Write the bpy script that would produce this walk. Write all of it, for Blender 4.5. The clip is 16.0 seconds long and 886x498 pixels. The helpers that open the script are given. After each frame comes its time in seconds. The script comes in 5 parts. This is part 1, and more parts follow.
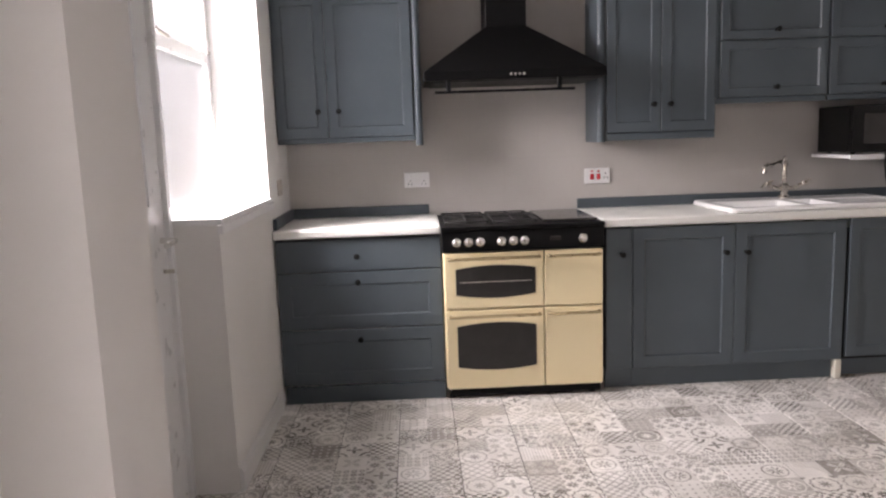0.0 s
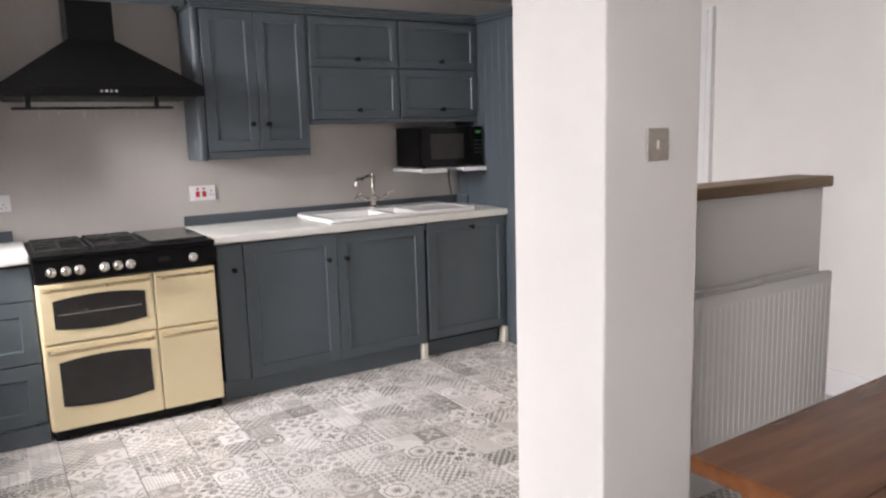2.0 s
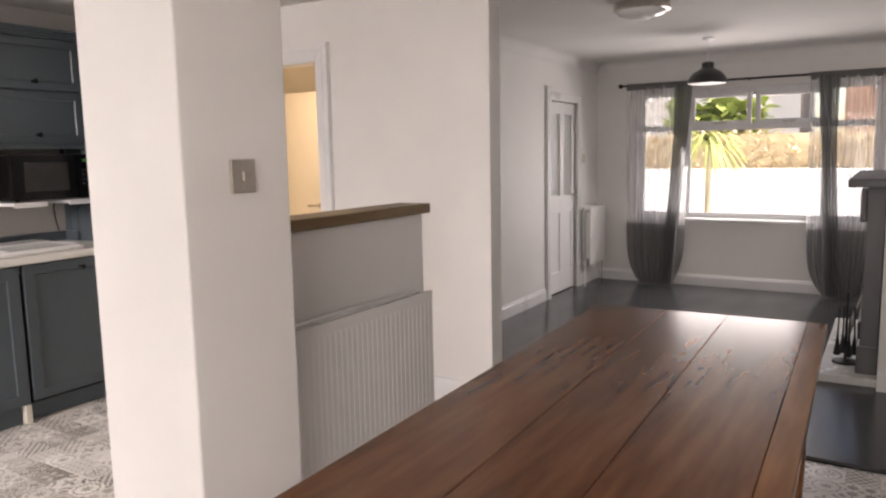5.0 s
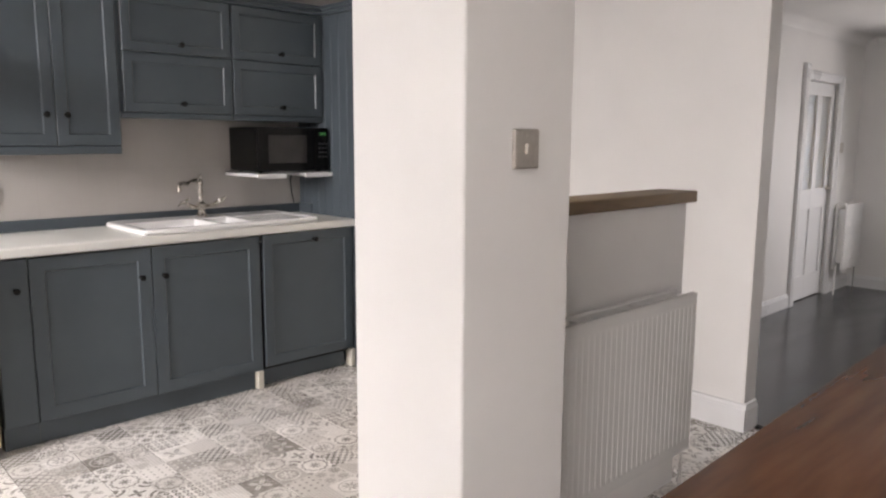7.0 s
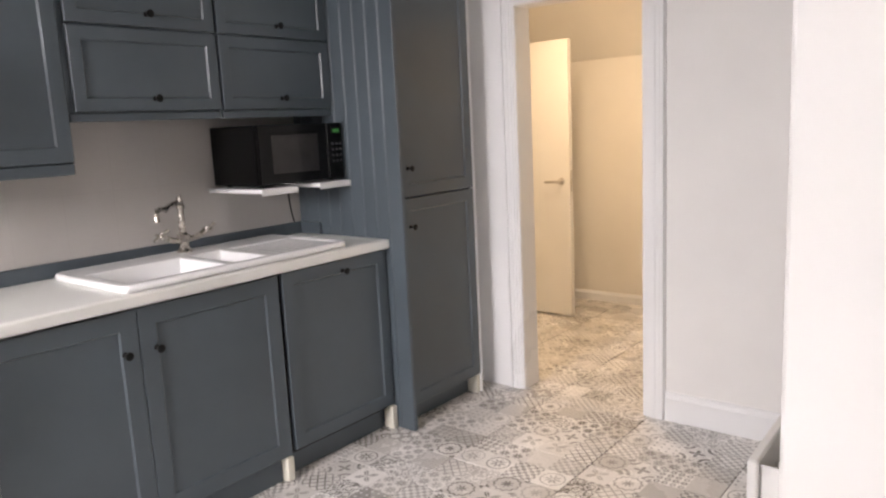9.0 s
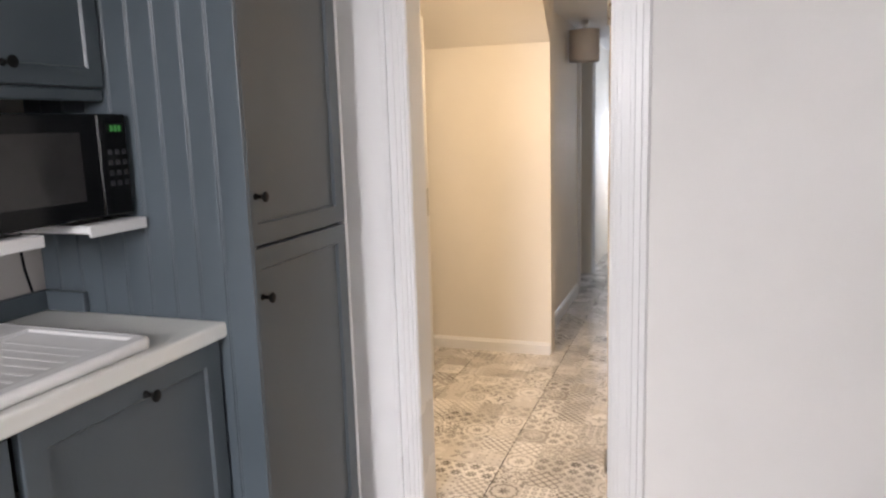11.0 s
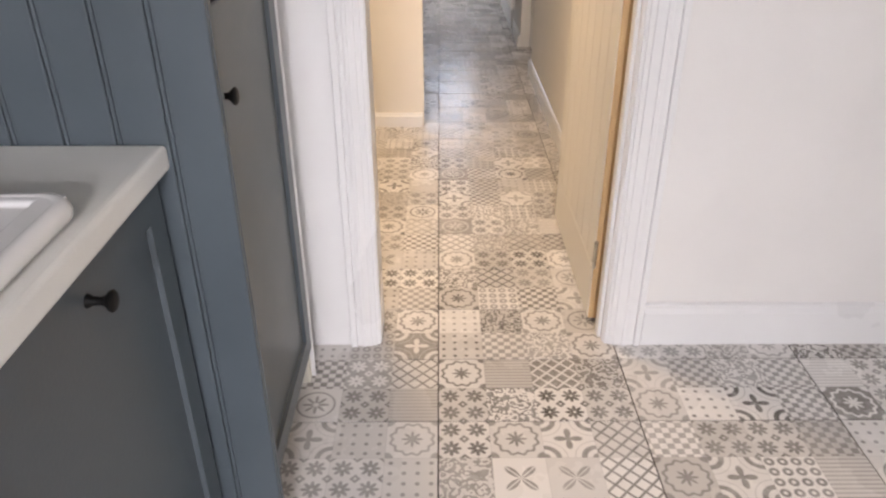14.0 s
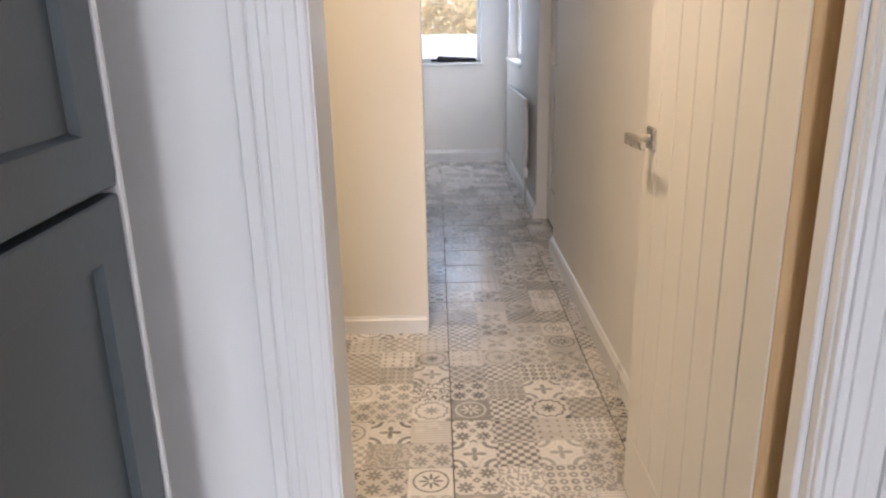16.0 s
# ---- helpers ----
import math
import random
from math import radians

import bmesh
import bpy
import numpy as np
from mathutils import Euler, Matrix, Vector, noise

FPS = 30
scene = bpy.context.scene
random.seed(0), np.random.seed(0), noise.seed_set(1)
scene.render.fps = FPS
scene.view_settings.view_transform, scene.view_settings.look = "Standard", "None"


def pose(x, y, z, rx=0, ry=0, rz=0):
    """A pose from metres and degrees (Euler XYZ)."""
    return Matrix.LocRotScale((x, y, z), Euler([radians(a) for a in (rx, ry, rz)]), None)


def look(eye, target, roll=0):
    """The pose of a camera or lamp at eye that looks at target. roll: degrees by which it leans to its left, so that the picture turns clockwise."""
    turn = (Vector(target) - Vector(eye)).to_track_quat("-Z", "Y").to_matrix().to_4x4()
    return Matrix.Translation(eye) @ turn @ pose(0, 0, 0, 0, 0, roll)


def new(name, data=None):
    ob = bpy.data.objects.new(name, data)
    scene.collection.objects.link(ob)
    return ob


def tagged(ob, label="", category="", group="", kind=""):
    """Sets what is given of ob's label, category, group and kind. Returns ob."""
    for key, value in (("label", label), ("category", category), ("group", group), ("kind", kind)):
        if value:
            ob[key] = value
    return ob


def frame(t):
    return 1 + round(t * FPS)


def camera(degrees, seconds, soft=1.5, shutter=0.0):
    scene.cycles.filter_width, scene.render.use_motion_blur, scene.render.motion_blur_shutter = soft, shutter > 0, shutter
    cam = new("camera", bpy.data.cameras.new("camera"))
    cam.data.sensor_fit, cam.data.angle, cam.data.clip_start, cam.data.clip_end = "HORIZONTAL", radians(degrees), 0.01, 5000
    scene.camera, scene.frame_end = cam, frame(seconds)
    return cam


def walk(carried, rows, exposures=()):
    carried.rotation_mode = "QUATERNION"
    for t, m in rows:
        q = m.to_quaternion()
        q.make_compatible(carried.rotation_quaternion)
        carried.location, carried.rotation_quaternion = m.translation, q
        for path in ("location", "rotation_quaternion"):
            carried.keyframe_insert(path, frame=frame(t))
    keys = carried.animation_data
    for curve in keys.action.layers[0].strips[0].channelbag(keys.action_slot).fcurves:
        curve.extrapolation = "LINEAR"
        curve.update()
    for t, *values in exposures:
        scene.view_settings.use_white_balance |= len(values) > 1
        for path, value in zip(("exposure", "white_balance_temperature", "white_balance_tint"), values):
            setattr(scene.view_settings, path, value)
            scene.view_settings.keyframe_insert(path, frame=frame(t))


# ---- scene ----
PATH = [
    (0, (0.478, 0.202, 1.35), (0.545, 2.178, 1.051), -2.0),
    (0.5, (0.434, 0.122, 1.378), (0.84, 2.055, 1.067), -2.1),
    (1, (0.388, 0.078, 1.402), (1.069, 1.931, 1.081), -1.6),
    (1.5, (0.423, 0.065, 1.408), (1.307, 1.831, 1.091), -1.4),
    (2, (0.454, 0.049, 1.418), (1.498, 1.726, 1.102), -1.7),
    (2.5, (0.516, 0.038, 1.423), (1.731, 1.597, 1.113), -1.7),
    (3, (0.543, 0.019, 1.423), (1.944, 1.415, 1.126), -1.5),
    (3.5, (0.576, -0.009, 1.426), (2.123, 1.228, 1.143), -1.4),
    (4, (0.607, -0.032, 1.421), (2.261, 1.062, 1.157), -1.2),
    (4.2, (0.618, -0.034, 1.424), (2.312, 0.995, 1.163), -1.2),
    (6.3, (0.69, 0.102, 1.411), (2.265, 1.303, 1.133), 0.4),
    (6.5, (0.725, 0.164, 1.411), (2.225, 1.455, 1.125), 0.5),
    (7, (0.74, 0.36, 1.389), (2.1, 1.796, 1.091), 0.3),
    (7.5, (0.693, 0.656, 1.387), (1.97, 2.166, 1.087), -0.3),
    (8, (0.728, 0.973, 1.375), (2.019, 2.47, 1.073), -1.6),
    (8.5, (0.829, 1.303, 1.4), (2.224, 2.701, 1.086), -2.7),
    (9, (0.935, 1.611, 1.412), (2.467, 2.852, 1.08), -2.8),
    (9.5, (1.171, 1.912, 1.4), (2.824, 2.984, 1.054), -2.8),
    (10, (1.369, 2.14, 1.412), (3.09, 3.096, 1.056), -2.8),
    (10.2, (1.467, 2.254, 1.402), (3.214, 3.158, 1.044), -2.8),
    (12.5, (2.212, 3.363, 1.399), (4.16, 3.576, 0.999), -0.0),
    (13, (2.286, 3.429, 1.374), (4.197, 3.54, 0.795), -0.8),
    (13.5, (2.293, 3.465, 1.3), (4.069, 3.499, 0.382), -0.7),
    (14, (2.31, 3.468, 1.304), (4.062, 3.462, 0.34), -0.1),
    (14.5, (2.406, 3.462, 1.306), (4.234, 3.458, 0.493), 0.8),
    (15, (2.593, 3.473, 1.291), (4.474, 3.494, 0.61), 0.2),
    (15.5, (2.893, 3.504, 1.286), (4.806, 3.508, 0.703), -0.8),
    (16, (3.215, 3.501, 1.25), (5.123, 3.493, 0.65), -1.2),
]
cam = camera(62.5, 16.0, soft=2.3)
EXPOSURES = [(0.0, 1.20, 7100, 23), (1.0, 1.32, 7500, 25), (2.0, 1.42, 6900, 19), (2.5, 1.42, 6800, 18), (3.2, 1.40, 7150, 20), (4.2, 1.30, 7650, 23), (7.0, 1.36, 7150, 19), (8.0, 1.40, 7200, 21), (8.5, 1.44, 7250, 21), (9.0, 1.50, 7000, 20), (10.2, 1.50, 6750, 18), (12.5, 1.40, 6700, 18), (13.0, 1.42, 6750, 19), (14.0, 1.50, 6800, 20), (15.0, 1.44, 6800, 20), (15.5, 1.38, 6800, 20), (16.0, 1.22, 6300, 18)]
walk(cam, [(t, look(eye, target, roll)) for t, eye, target, roll in PATH], EXPOSURES)

# ---- world, sun and window light ----
world = bpy.data.worlds.new("sky")
scene.world = world
world.use_nodes = True
wn = world.node_tree
sky = wn.nodes.new("ShaderNodeTexSky")
sky.sky_type, sky.sun_disc = "NISHITA", False
sky.sun_elevation, sky.sun_rotation = radians(47), radians(195)
wn.links.new(sky.outputs[0], wn.nodes["Background"].inputs[0])
wn.nodes["Background"].inputs[1].default_value = 0.15
sun = new("sun", bpy.data.lights.new("sun", "SUN"))
sun.data.energy, sun.data.angle, sun.data.color = 5.0, radians(0.6), (1.0, 0.95, 0.88)
sun.matrix_world = look((-1.6, -6, 6.6), (0, 0, 0))


def window_light(name, at, target, width, height, watts, colour):
    ob = new(name, bpy.data.lights.new(name, "AREA"))
    ob.data.shape, ob.data.size, ob.data.size_y = "RECTANGLE", width, height
    ob.data.energy, ob.data.color = watts, colour
    ob.matrix_world = look(at, target)
    return ob


DAY = (0.94, 0.97, 1.0)
# lamp outside glazed doors that are out of view and added for daylight
window_light("sky_light_patio", (-1.05, 0.05, 1.45), (1.6, 0.75, -1.4), 1.5, 2.0, 23, DAY)
window_light("sky_light_kitchen_window", (-1.35, 3.41, 2.25), (1.7, 3.38, 0.35), 0.98, 1.4, 128, DAY)
window_light("sky_light_back_door", (-0.72, 2.465, 1.65), (2.5, 2.6, 0.6), 0.56, 0.80, 3.0, DAY)
window_light("sky_light_living_window", (8.26, 1.24, 1.25), (5.0, 1.24, 0.05), 1.12, 0.9, 14, DAY)
window_light("sky_light_end_window", (9.955, 3.37, 1.2), (6, 3.3, 1.0), 0.46, 0.52, 1.5, (0.66, 0.82, 1.0))
window_light("sky_light_side_window", (9.24, 2.81, 1.47), (9.24, 5, 1.2), 0.86, 0.98, 1.1, (0.58, 0.77, 1.0))
hall_bulb = new("hall_bulb_light", bpy.data.lights.new("hall_bulb_light", "AREA"))
hall_bulb.data.shape, hall_bulb.data.size = "DISK", 0.26
hall_bulb.data.energy, hall_bulb.data.color = 7.5, (1.0, 0.785, 0.51)
hall_bulb.matrix_world = look((4.8, 3.8, 2.275), (4.8, 3.801, 0))


# ---- materials ----
class Nodes:
    """Short-hand for node trees."""

    def __init__(self, name):
        self.mat = bpy.data.materials.new(name)
        self.mat.use_nodes = True
        self.tree = self.mat.node_tree
        self.bsdf = self.tree.nodes["Principled BSDF"]

    def node(self, kind, operation="", data_type="", blend_type="", noise_dimensions=""):
        n = self.tree.nodes.new(kind)
        if operation:
            n.operation = operation
        if data_type:
            n.data_type = data_type
        if blend_type:
            n.blend_type = blend_type
        if noise_dimensions:
            n.noise_dimensions = noise_dimensions
        return n

    def plug(self, value, socket):
        if isinstance(value, bpy.types.NodeSocket):
            self.tree.links.new(value, socket)
        else:
            socket.default_value = value

    def m(self, op, a, b=0.0, c=0.0):
        n = self.node("ShaderNodeMath", operation=op)
        for v, s in zip((a, b, c), n.inputs):
            self.plug(v, s)
        return n.outputs[0]

    def where(self):
        return self.node("ShaderNodeNewGeometry").outputs["Position"]

    def local(self):
        return self.node("ShaderNodeTexCoord").outputs["Object"]

    def stretch(self, vec, sx, sy, sz):
        n = self.node("ShaderNodeMapping")
        self.plug(vec, n.inputs["Vector"])
        n.inputs["Scale"].default_value = (sx, sy, sz)
        return n.outputs[0]

    def noise(self, vec, scale, detail=4.0, rough=0.55):
        n = self.node("ShaderNodeTexNoise")
        self.plug(vec, n.inputs["Vector"])
        n.inputs["Scale"].default_value, n.inputs["Detail"].default_value = scale, detail
        n.inputs["Roughness"].default_value = rough
        return n.outputs["Fac"]

    def ramp(self, fac, lo, hi, a=0.0, b=1.0):
        n = self.node("ShaderNodeMapRange")
        for v, s in zip((fac, lo, hi, a, b), n.inputs):
            self.plug(v, s)
        return n.outputs[0]

    def mix(self, fac, a, b, blend="MIX"):
        n = self.node("ShaderNodeMix", data_type="RGBA", blend_type=blend)
        self.plug(fac, n.inputs[0])
        self.plug(a if isinstance(a, bpy.types.NodeSocket) else (*a, 1.0), n.inputs[6])
        self.plug(b if isinstance(b, bpy.types.NodeSocket) else (*b, 1.0), n.inputs[7])
        return n.outputs[2]

    def bump(self, height, strength, distance):
        n = self.node("ShaderNodeBump")
        n.inputs["Strength"].default_value, n.inputs["Distance"].default_value = strength, distance
        self.plug(height, n.inputs["Height"])
        self.plug(n.outputs[0], self.bsdf.inputs["Normal"])

    def done(self, colour, rough, metal=0.0, **more):
        self.plug(colour if isinstance(colour, bpy.types.NodeSocket) else (*colour, 1.0), self.bsdf.inputs["Base Color"])
        self.plug(rough, self.bsdf.inputs["Roughness"])
        self.plug(metal, self.bsdf.inputs["Metallic"])
        for k, v in more.items():
            self.plug(v, self.bsdf.inputs[k.replace("_", " ")])
        return self.mat


def paint(name, colour, rough=0.6, vary=0.06, grain=90.0, relief=0.08, patch=1.6, gloss=0.5):
    """Brushed or rolled paint: broad patches, a fine orange-peel, slightly uneven sheen."""
    n = Nodes(name)
    p = n.where()
    broad = n.noise(p, patch, 5.0)
    fine = n.noise(p, grain, 3.0)
    dark = tuple(c * (1 - vary * 1.6) for c in colour)
    lite = tuple(min(1.0, c * (1 + vary)) for c in colour)
    col = n.mix(n.ramp(broad, 0.3, 0.7), dark, lite)
    col = n.mix(n.ramp(fine, 0.55, 0.9, 0.0, 0.25), col, dark)
    n.bump(fine, relief, 0.004)
    return n.done(col, n.ramp(broad, 0.3, 0.7, rough - 0.06, rough + 0.08), 0.0, Specular_IOR_Level=gloss)


def wood(name, dark, lite, rough, along, scale=9.0, coat=0.0, gloss=0.5, relief=0.04):
    """Grain that runs along one axis ('x', 'y' or 'z'), with broad colour drift and pores."""
    n = Nodes(name)
    s = {"x": (0.12, 1, 1), "y": (1, 0.12, 1), "z": (1, 1, 0.12)}[along]
    rnd = n.node("ShaderNodeObjectInfo").outputs["Random"]
    shift = n.node("ShaderNodeVectorMath", operation="ADD")
    n.plug(n.where(), shift.inputs[0])
    comb = n.node("ShaderNodeCombineXYZ")
    n.plug(n.m("MULTIPLY", rnd, 7.0), comb.inputs[0])
    n.plug(n.m("MULTIPLY", rnd, 13.0), comb.inputs[1])
    n.plug(comb.outputs[0], shift.inputs[1])
    p = n.stretch(shift.outputs[0], *s)
    a = n.noise(p, scale, 6.0 if relief else 3.0, 0.6)
    b = n.noise(p, scale * (9 if relief else 4), 4.0, 0.6)
    fac = n.m("ADD", n.m("MULTIPLY", n.ramp(a, 0.3, 0.7), 0.65), n.m("MULTIPLY", n.ramp(b, 0.3, 0.7), 0.35))
    col = n.mix(fac, dark, lite)
    tone = n.ramp(rnd, 0, 1, 0.0, 0.35)
    col = n.mix(tone, col, dark)
    wear = n.noise(n.stretch(n.where(), *(0.15 + 0.85 * q for q in s)), 5.0, 3.0)
    col = n.mix(n.ramp(wear, 0.48, 0.80, 0.0, 0.4 if relief else 0.2), col, tuple(c * 0.5 for c in dark))
    if relief:
        n.bump(b, relief, 0.002)
    return n.done(col, n.ramp(wear, 0.3, 0.75, rough - 0.03, rough + 0.07) if relief else rough, 0.0, Coat_Weight=coat, Coat_Roughness=0.12, Specular_IOR_Level=gloss)


def metal(name, colour, rough):
    n = Nodes(name)
    f = n.noise(n.local(), 60.0, 3.0)
    return n.done(colour, n.ramp(f, 0.3, 0.7, rough * 0.7, rough * 1.4), 1.0)


def plain(name, colour, rough, vary=0.1, **more):
    n = Nodes(name)
    f = n.noise(n.where(), 14.0, 4.0)
    col = n.mix(n.ramp(f, 0.3, 0.7), tuple(c * (1 - vary) for c in colour), colour)
    return n.done(col, n.ramp(f, 0.3, 0.7, rough * 0.85, min(1, rough * 1.2)), 0.0, **more)


WALL = paint("wall_paint_white", (0.80, 0.785, 0.765), 0.65, 0.03, 70, 0.10)
WALL_HALL = paint("wall_paint_magnolia", (0.80, 0.76, 0.69), 0.65, 0.03, 70, 0.10)
CEIL = paint("ceiling_paint", (0.78, 0.77, 0.75), 0.8, 0.03, 50, 0.2)
GLOSS = paint("white_gloss_paint", (0.80, 0.80, 0.80), 0.32, 0.03, 40, 0.05)
DOORW = paint("door_paint_off_white", (0.78, 0.755, 0.70), 0.4, 0.03, 40, 0.05)
SLATE = paint("cabinet_paint_slate", (0.080, 0.101, 0.117), 0.36, 0.08, 120, 0.06, 2.2, 0.42)
SLATE_IN = paint("cabinet_edge_dark", (0.035, 0.04, 0.045), 0.6, 0.1)
PVC = plain("white_plastic", (0.80, 0.80, 0.80), 0.3, 0.03)
CREAM = plain("cream_enamel", (0.78, 0.66, 0.42), 0.38, 0.015, Coat_Weight=0.1)
BLACK = plain("black_enamel", (0.005, 0.005, 0.0055), 0.40, 0.1, Specular_IOR_Level=0.12)
IRON = plain("cast_iron", (0.018, 0.018, 0.018), 0.6, 0.3)
DARKGLASS = plain("dark_oven_glass", (0.03, 0.028, 0.027), 0.12, 0.2, Specular_IOR_Level=0.35)
GLOSSBLACK = plain("black_gloss_plastic", (0.003, 0.003, 0.0032), 0.14, 0.1, Specular_IOR_Level=0.22)
RUBBER = plain("dark_gap", (0.01, 0.01, 0.01), 0.8, 0.2)
PEWTER = metal("brushed_nickel", (0.58, 0.54, 0.49), 0.24)
CHROME = metal("chrome", (0.75, 0.74, 0.72), 0.14)
STEEL = metal("brushed_steel", (0.55, 0.52, 0.47), 0.3)
BRASS = metal("antique_brass", (0.50, 0.40, 0.24), 0.3)
KNOB = plain("black_knob", (0.006, 0.006, 0.006), 0.5, 0.2, Specular_IOR_Level=0.2)
WORKTOP = paint("worktop_off_white", (0.79, 0.79, 0.755), 0.40, 0.035, 160, 0.02, 5.0)
CERAMIC = plain("white_ceramic", (0.87, 0.87, 0.865), 0.12, 0.02)
CARDTAPE = plain("cream_raw_board", (0.72, 0.69, 0.60), 0.7, 0.1)
OAK = wood("oak_ledge", (0.12, 0.068, 0.026), (0.23, 0.14, 0.056), 0.5, "x", 9)
MAHOG = wood("table_wood", (0.082, 0.027, 0.0095), (0.270, 0.106, 0.040), 0.21, "x", 7, 0.0, 0.26, 0.0)
MAHOG_LITE = wood("table_wood_light", (0.19, 0.070, 0.024), (0.44, 0.21, 0.085), 0.18, "x", 7, 0.0, 0.28, 0.0)
RAWWOOD = wood("raw_pine", (0.44, 0.27, 0.125), (0.70, 0.50, 0.27), 0.7, "z", 12)
LAMINATE = wood("grey_laminate", (0.030, 0.031, 0.034), (0.080, 0.082, 0.088), 0.2, "x", 8)
RADI = plain("radiator_enamel", (0.76, 0.75, 0.73), 0.35, 0.03)
RED = plain("red_switch", (0.55, 0.02, 0.03), 0.35, 0.1)
GREYPLATE = metal("switch_plate_steel", (0.60, 0.56, 0.51), 0.48)
SHADE = plain("lampshade_taupe", (0.50, 0.45, 0.40), 0.9, 0.1)
PENDANT = plain("pendant_black", (0.015, 0.015, 0.017), 0.4, 0.2)
SURROUND = paint("fire_surround_grey", (0.13, 0.13, 0.135), 0.5, 0.08)
HEARTH = plain("hearth_white_stone", (0.72, 0.72, 0.70), 0.25, 0.06)
BIN = plain("dark_cloth", (0.02, 0.02, 0.025), 0.8, 0.3)


def splash_paint():
    n = Nodes("splashback_painted_tile")
    p = n.where()
    sep = n.node("ShaderNodeSeparateXYZ")
    n.plug(p, sep.inputs[0])
    fx = n.m("ABSOLUTE", n.m("SUBTRACT", n.m("FRACT", n.m("DIVIDE", sep.outputs[0], 0.20)), 0.5))
    fz = n.m("ABSOLUTE", n.m("SUBTRACT", n.m("FRACT", n.m("DIVIDE", n.m("SUBTRACT", sep.outputs[2], 0.97), 0.25)), 0.5))
    joint = n.m("MAXIMUM", n.ramp(fx, 0.488, 0.497), n.ramp(fz, 0.490, 0.498))
    broad = n.noise(p, 1.8, 5.0)
    col = n.mix(n.ramp(broad, 0.3, 0.7), (0.46, 0.435, 0.41), (0.53, 0.50, 0.475))
    col = n.mix(n.m("MULTIPLY", joint, 0.12), col, (0.30, 0.28, 0.27))
    n.bump(n.m("SUBTRACT", n.m("MULTIPLY", n.noise(p, 60.0), 0.15), joint), 0.15, 0.002)
    return n.done(col, 0.5)


SPLASH = splash_paint()


def glass_mat(name, rough, tint=(0.95, 0.97, 0.97)):
    n = Nodes(name)
    return n.done(tint, rough, 0.0, Transmission_Weight=1.0, IOR=1.45)


GLASS = glass_mat("window_glass", 0.0)
FROST = glass_mat("obscure_glass", 0.35, (0.105, 0.110, 0.115))
FROST_DOOR = glass_mat("reeded_door_glass", 0.45, (0.88, 0.90, 0.92))


def sheer(name, lo, hi, grey):
    n = Nodes(name)
    p = n.where()
    t = n.node("ShaderNodeBsdfTransparent")
    d = n.node("ShaderNodeBsdfTranslucent")
    d.inputs[0].default_value = (grey, grey, grey, 1)
    n.plug((grey, grey, grey, 1.0), n.bsdf.inputs["Base Color"])
    n.bsdf.inputs["Roughness"].default_value = 0.9
    m1 = n.node("ShaderNodeMixShader")
    m1.inputs[0].default_value = 0.5
    n.tree.links.new(n.bsdf.outputs[0], m1.inputs[1])
    n.tree.links.new(d.outputs[0], m1.inputs[2])
    m2 = n.node("ShaderNodeMixShader")
    n.plug(n.ramp(n.noise(n.stretch(p, 1, 1, 0.05), 40.0), 0.3, 0.7, lo, hi), m2.inputs[0])
    n.tree.links.new(t.outputs[0], m2.inputs[1])
    n.tree.links.new(m1.outputs[0], m2.inputs[2])
    n.tree.links.new(m2.outputs[0], n.tree.nodes["Material Output"].inputs[0])
    return n.mat


VOILE = sheer("sheer_grey_voile", 0.30, 0.55, 0.78)
# denser copies of the voile, with the shade of the gathers in the grey
VOILE_FOLD_SHADE = sheer("sheer_voile_fold_shade", 0.80, 0.97, 0.26)
VOILE_BUNCH_SHADE = sheer("voile_bunched_shade", 0.86, 0.97, 0.25)

MOTIF, TILE_X0, TILE_Y0 = 0.1307, 4.015, 3.476


